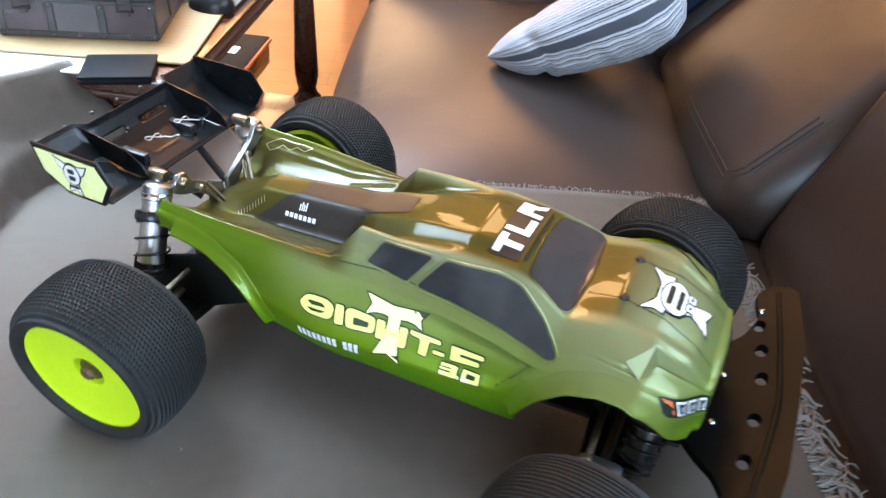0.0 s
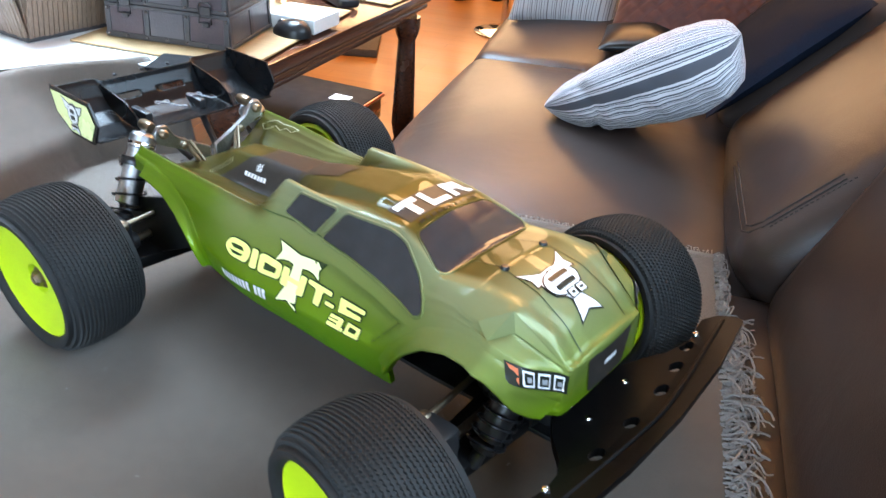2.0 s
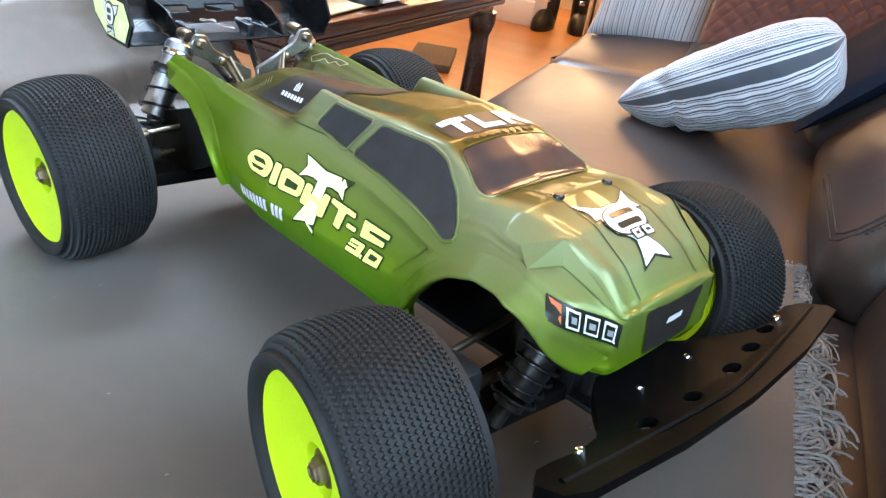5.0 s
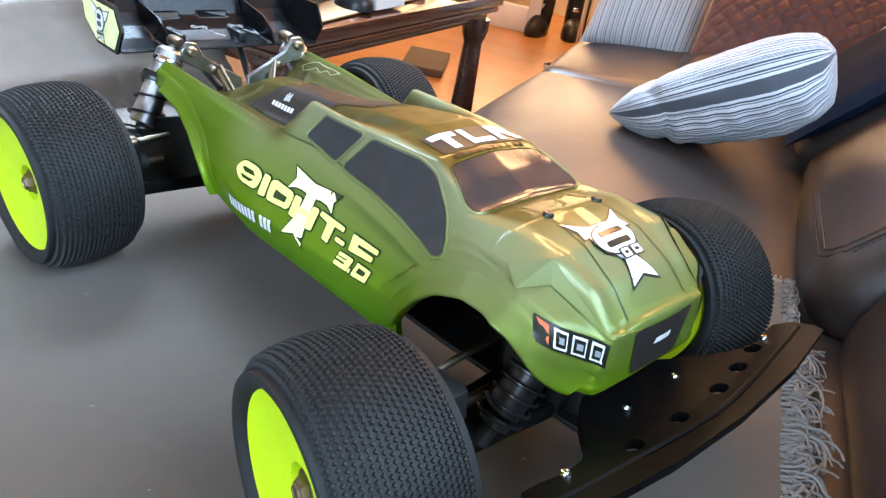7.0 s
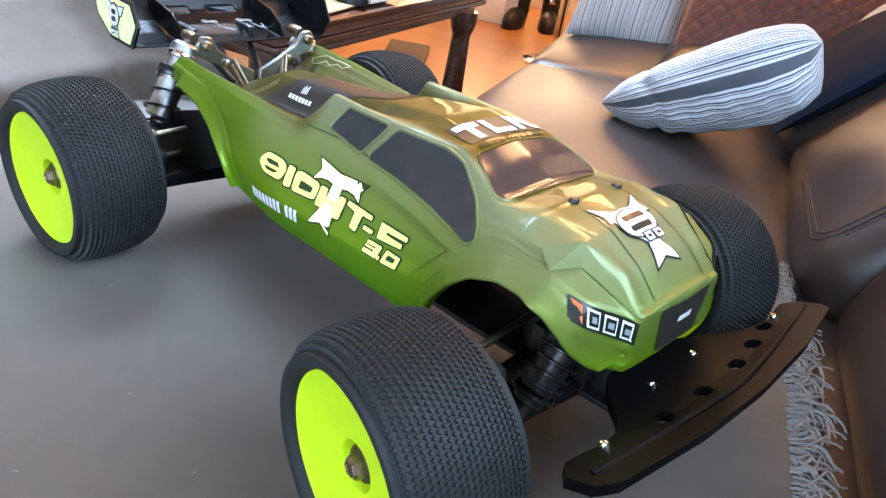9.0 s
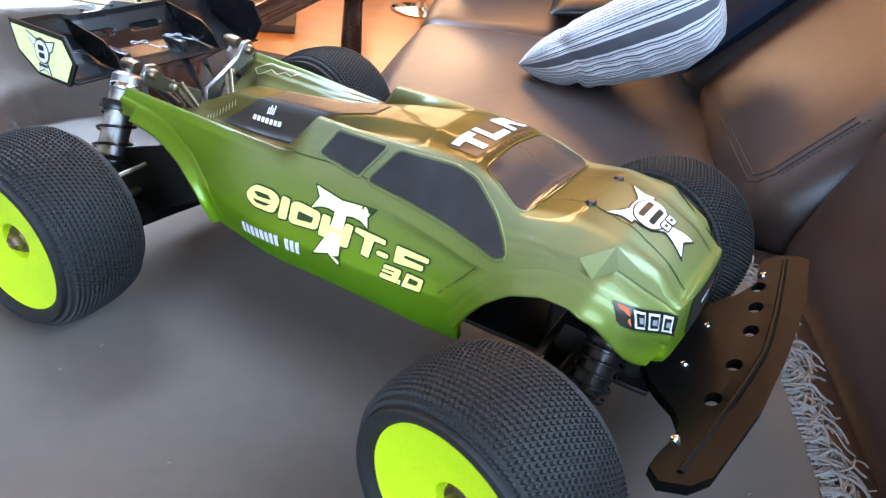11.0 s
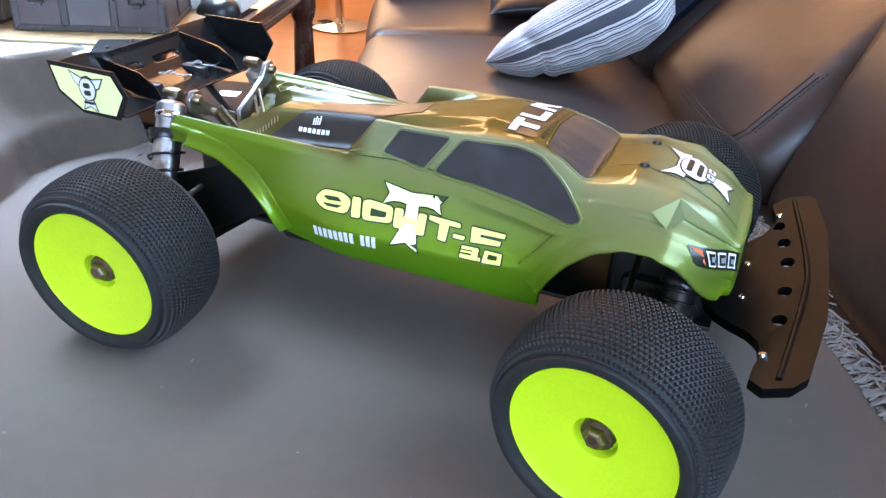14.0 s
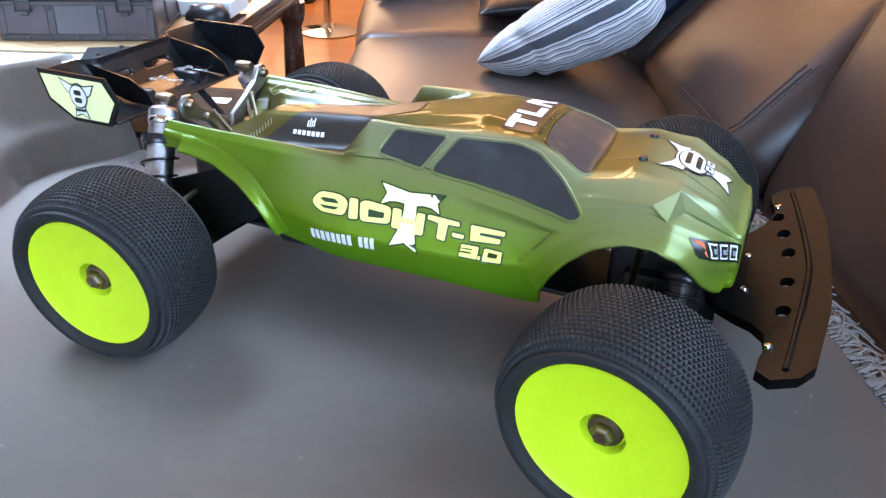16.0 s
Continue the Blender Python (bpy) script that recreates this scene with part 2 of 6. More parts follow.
M = {
    "paint": paint_fade(),
    "smoke": surface("smoked_window", (0.040, 0.041, 0.045), rough=0.10, spec=0.38, grain=60, wear=0.1),
    "black_film": surface("dark_decal_film", (0.038, 0.033, 0.029), rough=0.34, spec=0.25, grain=200),
    "neon": surface("neon_yellow_plastic", (0.62, 0.86, 0.0), rough=0.38, grain=500, vary=0.04, wear=0.06, bump=0.05, bump_scale=900),
    "decal_yellow": surface("yellow_decal", (0.90, 0.97, 0.24), rough=0.25, grain=400, vary=0.03, wear=0.04, coat=0.25),
    "decal_pale": surface("pale_yellow_decal", (0.93, 0.99, 0.46), rough=0.25, grain=400, vary=0.03, wear=0.04, coat=0.25),
    "decal_white": surface("white_decal", (0.88, 0.89, 0.90), rough=0.25, grain=400, vary=0.03, wear=0.04, coat=0.25),
    "decal_black": surface("black_decal", (0.012, 0.016, 0.01), rough=0.3, grain=400, vary=0.05, coat=0.15),
    "decal_red": surface("orange_decal", (0.7, 0.16, 0.05), rough=0.3, grain=300, vary=0.05),
    "decal_grey": surface("grey_decal", (0.33, 0.35, 0.37), rough=0.3, grain=300, vary=0.05),
    "outline": surface("dark_green_outline", (0.02, 0.045, 0.006), rough=0.3, grain=300, vary=0.1),
    "groove": surface("painted_crease_shade", (0.035, 0.07, 0.006), rough=0.4, grain=300, vary=0.1),
    "gold": surface("pale_gold_decal", (0.42, 0.40, 0.22), rough=0.3, metal=0.5, grain=300),
    "rubber": surface("black_rubber", (0.0105, 0.0108, 0.0115), rough=0.72, grain=260, vary=0.3, bump=0.35, bump_scale=900, wear=0.3, second=(0.020, 0.021, 0.022)),
    "plastic": surface("black_nylon", (0.018, 0.018, 0.02), rough=0.4, grain=300, vary=0.2, bump=0.1, bump_scale=700),
    "gloss_black": surface("gloss_black_plastic", (0.016, 0.015, 0.016), rough=0.33, spec=0.35, grain=120, vary=0.2, wear=0.2, bump=0.04, bump_scale=200),
    "bumper_black": surface("satin_black_nylon", (0.006, 0.0055, 0.0055), rough=0.4, spec=0.06, grain=140, vary=0.25, wear=0.3, bump=0.08, bump_scale=500),
    "wing_black": surface("thin_black_polycarbonate", (0.008, 0.0085, 0.010), rough=0.26, spec=0.32, grain=120, vary=0.2, wear=0.2, bump=0.05, bump_scale=150),
    "matte_black": surface("matte_black_nylon", (0.008, 0.008, 0.009), rough=0.6, spec=0.12, grain=300, vary=0.2, bump=0.1, bump_scale=700),
    "alloy": surface("machined_aluminium", (0.60, 0.61, 0.64), rough=0.38, metal=1.0, grain=400, wear=0.15),
    "dark_alloy": surface("grey_anodised_aluminium", (0.46, 0.47, 0.48), rough=0.35, metal=1.0, grain=400, wear=0.2),
    "steel": surface("steel", (0.42, 0.34, 0.24), rough=0.36, metal=1.0, grain=300, wear=0.2),
    "spring": surface("dark_spring_steel", (0.05, 0.05, 0.055), rough=0.3, metal=0.8, grain=300),
    "blanket": surface("taupe_felt_blanket", (0.112, 0.085, 0.065), rough=0.95, grain=700, vary=0.1, bump=0.5, bump_scale=1400, sheen=0.25, wear=0.2),
    "fringe": surface("grey_fringe_yarn", (0.33, 0.30, 0.28), rough=0.95, grain=900, vary=0.25, sheen=0.2),
    "leather": leather("dark_brown_leather", (0.0530, 0.0360, 0.0300), (0.0410, 0.0285, 0.0250)),
    "stitch": surface("stitching", (0.040, 0.035, 0.034), rough=0.8, grain=500),
    "floor": planks("honey_parquet", (0.47, 0.225, 0.052), (0.42, 0.19, 0.038), 0.55, 0.075),
    "table_wood": surface("dark_red_wood", (0.095, 0.030, 0.014), rough=0.25, second=(0.045, 0.016, 0.009), grain=14, stretch=(14, 1, 14), coat=0.6, coat_rough=0.08),
    "oak": surface("tan_bamboo_mat", (0.40, 0.27, 0.13), rough=0.5, second=(0.30, 0.19, 0.08), grain=16, stretch=(1, 22, 1)),
    "chest": surface("aged_dark_leatherette", (0.150, 0.130, 0.138), rough=0.4, second=(0.09, 0.078, 0.086), grain=24, wear=0.35, bump=0.3, bump_scale=250),
    "chest_plum": surface("aged_plum_leatherette", (0.150, 0.095, 0.105), rough=0.42, second=(0.075, 0.050, 0.060), grain=30, wear=0.45, bump=0.3, bump_scale=250),
    "chest_lid": surface("aged_brown_leatherette", (0.050, 0.034, 0.031), rough=0.5, second=(0.03, 0.021, 0.020), grain=30, wear=0.35, bump=0.3, bump_scale=250),
    "chest_edge": surface("worn_dark_edging", (0.085, 0.075, 0.078), rough=0.45, grain=90, wear=0.4, bump=0.2),
    "brass": surface("dulled_metal_fitting", (0.22, 0.19, 0.18), rough=0.35, metal=0.9, grain=200, wear=0.3),
    "white_paper": surface("white_paper", (0.78, 0.78, 0.77), rough=0.7, grain=200, vary=0.04, wear=0.05),
    "cover": surface("pale_runner", (0.86, 0.86, 0.86), rough=0.35, grain=120, vary=0.06, wear=0.1),
    "wicker": surface("brown_woven_wood", (0.29, 0.20, 0.14), rough=0.6, second=(0.18, 0.12, 0.08), grain=20, stretch=(30, 30, 2), bump=0.3, bump_scale=120),
    "stripe_round": striped("striped_cotton", 6.2, (0.60, 0.60, 0.65), (0.075, 0.08, 0.10), "stripe", 0.1),
    "stripe_fine": striped("fine_striped_cotton", 17.0, (0.50, 0.50, 0.52), (0.19, 0.18, 0.19)),
    "navy_cloth": surface("dark_blue_cotton", (0.012, 0.018, 0.036), rough=0.85, spec=0.08, grain=300, vary=0.15, bump=0.2, bump_scale=1200, wear=0.2),
    "grey_cloth": surface("light_grey_cotton", (0.55, 0.55, 0.56), rough=0.9, grain=400, bump=0.3, bump_scale=1500, sheen=0.2),
    "quilt": surface("quilted_russet_velvet", (0.165, 0.043, 0.026), rough=0.6, second=(0.10, 0.027, 0.018), grain=40, sheen=0.15, wear=0.2),
    "chrome": surface("chrome", (0.75, 0.76, 0.78), rough=0.07, metal=1.0, grain=30, vary=0.03, wear=0.05),
    "wall": surface("off_white_wall_paint", (0.68, 0.64, 0.58), rough=0.9, grain=60, vary=0.04, bump=0.1, wear=0.08),
    "ceiling": surface("pine_boards", (0.70, 0.40, 0.15), rough=0.5, second=(0.58, 0.30, 0.10), grain=9, stretch=(14, 1, 1), wear=0.1),
    "white_frame": surface("white_lacquer", (0.74, 0.75, 0.77), rough=0.35, grain=80, vary=0.03, wear=0.06),
    "dark_bag": surface("dark_grey_cloth", (0.13, 0.12, 0.115), rough=0.8, grain=100),
    "tan": surface("light_wood", (0.5, 0.34, 0.17), rough=0.45, grain=14, stretch=(1, 16, 1)),
}
glass = bpy.data.materials.new("clear_glass")
glass.use_nodes = True
socket(glass.node_tree.nodes["Principled BSDF"], "Transmission Weight", 1.0)
socket(glass.node_tree.nodes["Principled BSDF"], "Roughness", 0.03)
M["glass"] = glass

# ---- mesh helpers ----


def thing(name, label, category, m=None, group="", kind=""):
    ob = new(name)
    ob.empty_display_size = 0.02
    if m is not None:
        ob.matrix_world = m
    return tagged(ob, label, category, group, kind)


def part(name, bm, material, parent=None, label="", smooth=True, angle=40):
    """Links a bmesh as one mesh object under a thing or a part."""
    bmesh.ops.remove_doubles(bm, verts=bm.verts, dist=1e-6)
    bmesh.ops.recalc_face_normals(bm, faces=bm.faces)
    me = bpy.data.meshes.new(name)
    if smooth:
        for f in bm.faces:
            f.smooth = True
        for e in bm.edges:
            if len(e.link_faces) == 2 and e.calc_face_angle(0) > radians(angle):
                e.smooth = False
    bm.to_mesh(me)
    bm.free()
    for mm in material if isinstance(material, (list, tuple)) else [material]:
        me.materials.append(M[mm])
    ob = new(name, me)
    if parent is not None:
        ob.parent = parent
    if label:
        ob["label"] = label
    return ob


def solid(name, bm, material, label, category, kind="", group="", angle=40):
    return tagged(part(name, bm, material, None, "", True, angle), label, category, group, kind)


def add_box(bm, size, m=None, bevel=0.0, segments=2):
    r = bmesh.ops.create_cube(bm, size=1.0)
    bmesh.ops.scale(bm, vec=size, verts=r["verts"])
    vs = r["verts"]
    if bevel:
        es = list({e for v in vs for e in v.link_edges})
        out = bmesh.ops.bevel(bm, geom=es, offset=bevel, segments=segments, profile=0.5, affect="EDGES")
        vs = list({v for v in vs if v.is_valid} | set(out["verts"]))
    if m is not None:
        bmesh.ops.transform(bm, matrix=m, verts=vs)
    return vs


def box(size, m=None, bevel=0.0, segments=2):
    bm = bmesh.new()
    add_box(bm, size, m, bevel, segments)
    return bm


def toward(a, b):
    """A pose at a whose z points at b."""
    a, b = Vector(a), Vector(b)
    return Matrix.Translation(a) @ (b - a).to_track_quat("Z", "Y").to_matrix().to_4x4()


def add_lathe(bm, profile, m=None, seg=32, closed=False):
    """Turns (radius, height) pairs about z."""
    rings = []
    for r, h in profile:
        if r < 1e-6:
            rings.append([bm.verts.new((0, 0, h))])
        else:
            rings.append([bm.verts.new((r * math.cos(2 * math.pi * i / seg), r * math.sin(2 * math.pi * i / seg), h)) for i in range(seg)])
    for a, b in zip(rings, rings[1:] + (rings[:1] if closed else [])):
        for i in range(seg):
            j = (i + 1) % seg
            q = [a[i % len(a)], a[j % len(a)], b[j % len(b)], b[i % len(b)]]
            q = list(dict.fromkeys(q))
            if len(q) > 2:
                bm.faces.new(q)
    if m is not None:
        bmesh.ops.transform(bm, matrix=m, verts=[v for ring in rings for v in ring])
    return rings


def lathe(profile, m=None, seg=32, closed=False):
    bm = bmesh.new()
    add_lathe(bm, profile, m, seg, closed)
    return bm


def add_rod(bm, a, b, r, seg=12):
    n = (Vector(b) - Vector(a)).length
    add_lathe(bm, [(0, 0), (r * 0.9, 0), (r, r * 0.1), (r, n - r * 0.1), (r * 0.9, n), (0, n)], toward(a, b), seg)


def add_tube(bm, path, r, seg=8, closed=False, flat=1.0):
    """A round bar along a row of points."""
    pts = [Vector(p) for p in path]
    rings = []
    n = len(pts)
    up = Vector((0, 0, 1))
    for i, p in enumerate(pts):
        if closed:
            d = pts[(i + 1) % n] - pts[i - 1]
        else:
            d = pts[min(i + 1, n - 1)] - pts[max(i - 1, 0)]
        d.normalize()
        s = d.cross(up)
        s = s.normalized() if s.length > 1e-3 else Vector((1, 0, 0))
        w = s.cross(d)
        rings.append([bm.verts.new(p + r * (math.cos(2 * math.pi * k / seg) * s + flat * math.sin(2 * math.pi * k / seg) * w)) for k in range(seg)])
    pairs = list(zip(rings, rings[1:])) + ([(rings[-1], rings[0])] if closed else [])
    for a, b in pairs:
        for k in range(seg):
            bm.faces.new((a[k], a[(k + 1) % seg], b[(k + 1) % seg], b[k]))
    if not closed:
        bm.faces.new(rings[0][::-1]), bm.faces.new(rings[-1])


def add_plate(bm, outline, thick, m=None):
    """A flat plate with the outline (x, y), from z = 0 up."""
    lo = [bm.verts.new((x, y, 0)) for x, y in outline]
    hi = [bm.verts.new((x, y, thick)) for x, y in outline]
    bm.faces.new(lo[::-1]), bm.faces.new(hi)
    n = len(lo)
    for i in range(n):
        bm.faces.new((lo[i], lo[(i + 1) % n], hi[(i + 1) % n], hi[i]))
    if m is not None:
        bmesh.ops.transform(bm, matrix=m, verts=lo + hi)


def plate(outline, thick, m=None, bevel=0.0):
    bm = bmesh.new()
    add_plate(bm, outline, thick, m)
    if bevel:
        bmesh.ops.bevel(bm, geom=bm.edges[:], offset=bevel, segments=2, profile=0.5, affect="EDGES")
    return bm


def add_grid(bm, nu, nv, f):
    """A sheet of (nu + 1) x (nv + 1) points f(u, v)."""
    vs = [[bm.verts.new(f(i / nu, j / nv)) for j in range(nv + 1)] for i in range(nu + 1)]
    for i in range(nu):
        for j in range(nv):
            bm.faces.new((vs[i][j], vs[i + 1][j], vs[i + 1][j + 1], vs[i][j + 1]))
    return vs


def cushion(size, puff=0.5, n=20, corner=0.0, taper=0.0, quilt=0.0):
    """A stuffed cushion: flat at the middle, thin and a little drawn in at its edges."""
    bm = bmesh.new()
    sx, sy, sz = size

    def face(sign):
        def f(u, v):
            a, b = 2 * u - 1, 2 * v - 1
            h = max(0.0, (1 - abs(a) ** 2.4) * (1 - abs(b) ** 2.4)) ** puff
            px = a * sx / 2 * (1 - corner * (1 - b * b))
            py = b * sy / 2 * (1 - corner * (1 - a * a)) * (1 - taper * abs(a) ** 2.2)
            w = 0.006 * noise.noise(Vector((px * 11, py * 11, sign * 3.0)))
            if quilt:
                # stitched diamonds
                p, q = (px + py) / quilt * math.pi, (px - py) / quilt * math.pi
                w -= 0.007 * (1 - min(1.0, 2.2 * min(abs(math.sin(p)), abs(math.sin(q)))))
            return (px, py, sign * (h * sz / 2 + w * h))
        return f
    add_grid(bm, n, n, face(1)), add_grid(bm, n, n, face(-1))
    return bm


# ---- setting ----
def room_box(name, lo, hi, material, label, category="wall", bevel=0.0):
    lo, hi = Vector(lo), Vector(hi)
    ob = solid(name, box(hi - lo, None, bevel), material, label, category, "structure")
    ob.matrix_world = ROOM @ Matrix.Translation((lo + hi) / 2)
    return ob


room_box("floor", (-1.6, -2.65, FLOOR - 0.1), (1.0, 4.2, FLOOR), "floor", "honey-coloured wooden parquet floor with a soft gloss", "floor")
room_box("ceiling", (-1.6, -2.65, 2.05), (1.0, 4.2, 2.15), "ceiling", "warm pine board ceiling", "ceiling")
for nm, lo, hi in (("wall_right", (0.95, -2.65, FLOOR), (1.1, 4.2, 0.6)), ("wall_right_upper", (0.95, -2.65, 1.3), (1.1, 4.2, 2.05)), ("wall_right_near", (0.95, -2.65, 0.6), (1.1, -0.87, 1.3)),
                   ("wall_right_far", (0.95, 0.47, 0.6), (1.1, 4.2, 1.3)),
                   ("wall_left", (-1.35, -2.65, FLOOR), (-1.20, 2.2, 0.84)), ("wall_left_upper", (-1.35, -2.65, 1.92), (-1.20, 2.2, 2.05)),
                   ("wall_left_near", (-1.35, -2.65, 0.84), (-1.20, -0.02, 1.92)), ("wall_left_middle", (-1.35, 1.52, 0.84), (-1.20, 2.2, 1.92)),
                   ("wall_left_return", (-1.47, 2.05, FLOOR), (-1.352, 2.2, 2.05)), ("wall_left_far", (-1.62, 2.05, FLOOR), (-1.472, 4.2, 2.05)),
                   ("wall_far", (-0.48, 4.05, FLOOR), (0.95, 4.2, 2.05)), ("wall_far_upper", (-1.47, 4.05, 1.62), (-0.48, 4.2, 2.05)), ("wall_far_lower", (-1.47, 4.05, FLOOR), (-0.48, 4.2, 0.08)),
                   ("wall_far_corner", (-1.47, 4.05, 0.08), (-1.42, 4.2, 1.62)), ("wall_back", (-1.35, -2.6, FLOOR), (0.95, -2.45, 0.28)), ("wall_back_upper", (-1.35, -2.6, 1.25), (0.95, -2.45, 2.05)),
                   ("wall_back_side", (-1.35, -2.6, 0.28), (-1.05, -2.45, 1.25)), ("wall_back_corner", (0.35, -2.6, 0.28), (0.95, -2.45, 1.25))):
    room_box(nm, lo, hi, "wall", "plain off-white wall round a window opening")

# ---- sofa ----
def soft_block(size, bevel, bulge=0.0, n=6):
    """An upholstered block with rounded edges and swollen faces."""
    bm = box(size, None, bevel, 5)
    bmesh.ops.subdivide_edges(bm, edges=[e for e in bm.edges if e.calc_length() > min(size) * 0.5], cuts=n, use_grid_fill=True)
    for v in bm.verts:
        a, b, c = (2 * v.co[i] / size[i] for i in range(3))
        v.co.z += bulge * c * (1 - a * a) * (1 - b * b)
        v.co.y += bulge * 0.5 * b * (1 - a * a) * (1 - c * c)
        v.co.x += bulge * 0.5 * a * (1 - b * b) * (1 - c * c)
        v.co += 0.003 * noise.noise_vector(v.co * 9)
    return bm


sofa = thing("sofa", "long dark brown leather sofa with loose cushions", "sofa", ROOM)
part("base", box((0.46, 3.0, 0.26), pose(0.115, 1.0, FLOOR + 0.15), 0.02), "leather", sofa)
part("back", box((0.16, 3.0, 0.62), pose(0.86, 1.0, FLOOR + 0.36), 0.05, 4), "leather", sofa)
for a0, a1 in ((-0.42, 0.28), (0.285, 1.035), (1.04, 1.82), (1.825, 2.5)):
    part("seat_cushion", soft_block((0.62, a1 - a0, 0.16), 0.035, 0.012 if a0 < 0 else 0.058), "leather", sofa).location = (0.165, (a0 + a1) / 2, -0.098)


def back_cushion(a0, a1, n0, z0, thick=0.20, high=0.46, tilt=43.0):
    """A reclined cushion whose front face starts at n0, z0."""
    up, into = Vector((math.sin(radians(tilt)), 0, math.cos(radians(tilt)))), Vector((math.cos(radians(tilt)), 0, -math.sin(radians(tilt))))
    c = Vector((n0, (a0 + a1) / 2, z0)) + up * high / 2 + into * thick / 2
    ob = part("back_cushion", soft_block((thick, a1 - a0, high), 0.05, 0.03), "leather", sofa)
    ob.matrix_local = pose(c.x, c.y, c.z, 0, tilt, 0)
    return ob


back_cushion(-0.75, 0.258, 0.372, -0.03, 0.24, 0.46, 20.0)
first = back_cushion(0.245, 0.695, 0.330, 0.025)
back_cushion(0.71, 1.28, 0.322, 0.03)
back_cushion(1.29, 1.87, 0.335, 0.03)
back_cushion(1.88, 2.5, 0.335, 0.03)
src_bm = bmesh.new()
src_bm.from_mesh(first.data)
skin = BVHTree.FromBMesh(src_bm)
src_bm.free()


def on_skin(y, z):
    hit = skin.ray_cast(Vector((-0.4, y, z)), Vector((1, 0, 0)))[0]
    return hit + Vector((-0.0004, 0, 0))


bm = bmesh.new()
for d in (0.0, 0.008):
    path = [(-0.1845 - d, z) for z in np.linspace(-0.08, -0.175, 12)] + [(-0.1775 - d * 0.8, -0.188 - d * 0.8)] + [(y, -0.195 - d) for y in np.linspace(-0.1675, 0.02, 24)]
    add_tube(bm, [on_skin(y, z) for y, z in path], 0.0012, 6)
for z in np.arange(-0.17, -0.07, 0.006):
    add_tube(bm, [on_skin(-0.1965, float(z)), on_skin(-0.197, float(z) + 0.0035)], 0.0008, 4)
part("seam", bm, "stitch", first, "raised double-stitched seam")

# the footstool before the sofa, hidden under the blanket
E1, E2, CORNER = Vector((-0.92, -0.385, 0)).normalized(), Vector((0.42, -0.905, 0)).normalized(), Vector((0.185, 0.422, 0))
stool_m = Matrix.Identity(4)
for i in range(3):
    stool_m[i][0], stool_m[i][1], stool_m[i][3] = E1[i], E2[i], CORNER[i]
BLANKET = stool_m


def cloth_height(u, v):
    """Height of the blanket: flat, then a rolled fold, then a slope up on to the table's edge."""
    s = u - float(np.interp(v, (-0.10, -0.04, 0.0, 0.03, 0.06, 0.10, 0.35, 1.2), (0.660, 0.688, 0.715, 0.758, 0.786, 0.797, 0.803, 0.81)))
    high = float(np.interp(v, (0.0, 0.06, 0.14, 0.25, 0.5), (0.118, 0.117, 0.113, 0.097, 0.078)))
    far = float(np.interp(v, (-0.05, 0.0, 0.05, 0.1, 0.3), (0.070, 0.066, 0.058, 0.078, 0.125)))
    z = 0.0
    if s > 0:
        z = float(np.interp(s, (0, 0.003, 0.008, 0.014, 0.020, far), (0, 0.020, 0.040, 0.049, 0.053, high)))
    w = 0.0035 * noise.noise(Vector((u * 5, v * 5, 0))) + 0.0015 * noise.noise(Vector((u * 14, v * 9, 2)))
    near = min(1.0, max(0.0, abs(s + 0.35) - 0.30) * 8)
    return float(z) + (w if 0 < z < 0.1 else w * 0.35 * near if z == 0 else 0.0)


def blanket_point(a, b):
    u = a * 0.93
    rim = float(np.interp(b * 1.25, (0.0, 0.03, 0.065, 0.115, 0.23, 0.53), (0.772, 0.795, 0.836, 0.878, 0.925, 0.97)))
    u *= rim / 0.93
    start = float(np.interp(u, (0, 0.42, 0.55, 0.64, 0.67, 0.69, 0.93), (0, 0, -0.01, -0.15, -0.11, -0.019, -0.040)))
    v = start + b * (1.25 - start)
    wob = 0.006 * noise.noise(Vector((v * 9, 1, 0))) * max(0, 1 - u * 12) + 0.005 * noise.noise(Vector((u * 8, 5, 0))) * max(0, 1 - v * 12) * (u < 0.42)
    p = Vector((u + wob, v + 0.6 * wob, 0))
    p.z = cloth_height(u, v)
    return p


blanket = thing("blanket", "taupe felt blanket with a frayed fringe, spread over the seat", "blanket", BLANKET)
bm = bmesh.new()
add_grid(bm, 260, 110, blanket_point)
sheet = part("cloth", bm, "blanket", blanket, "", True, 80)
sheet.modifiers.new("thickness", "SOLIDIFY").thickness = 0.0022
sheet.modifiers["thickness"].offset = -1
rnd = random.Random(4)
bm = bmesh.new()
for i in range(900):
    v = 0.004 + 0.96 * i / 900 + rnd.uniform(-0.002, 0.002)
    n = rnd.uniform(0.012, 0.036) * (1.2 if v > 0.14 else 0.45)
    swing, ph, amp = rnd.uniform(-1.5, 1.5), rnd.uniform(0, 6.3), rnd.uniform(0.002, 0.0075)
    pts = []
    for k in range(13):
        q = k / 12
        pts.append((0.006 - n * q * math.cos(swing * q) + 0.5 * amp * math.sin(q * 8 + ph), v + n * q * math.sin(swing * 1.4 * q) + amp * q * math.sin(q * 9 + ph),
                    0.001 + 0.006 * math.sin(q * 3.1) * math.sin(ph) ** 2 - 0.006 * q * q))
    add_tube(bm, pts, rnd.uniform(0.0006, 0.0013), 4)
for i in range(90):
    u = 0.01 + 0.3 * i / 90
    n = rnd.uniform(0.004, 0.012)
    add_tube(bm, [(u, 0.002, 0.0), (u + rnd.uniform(-0.003, 0.003), -n * 0.6, 0.001), (u + rnd.uniform(-0.005, 0.005), -n, -0.001)], 0.0006, 4)
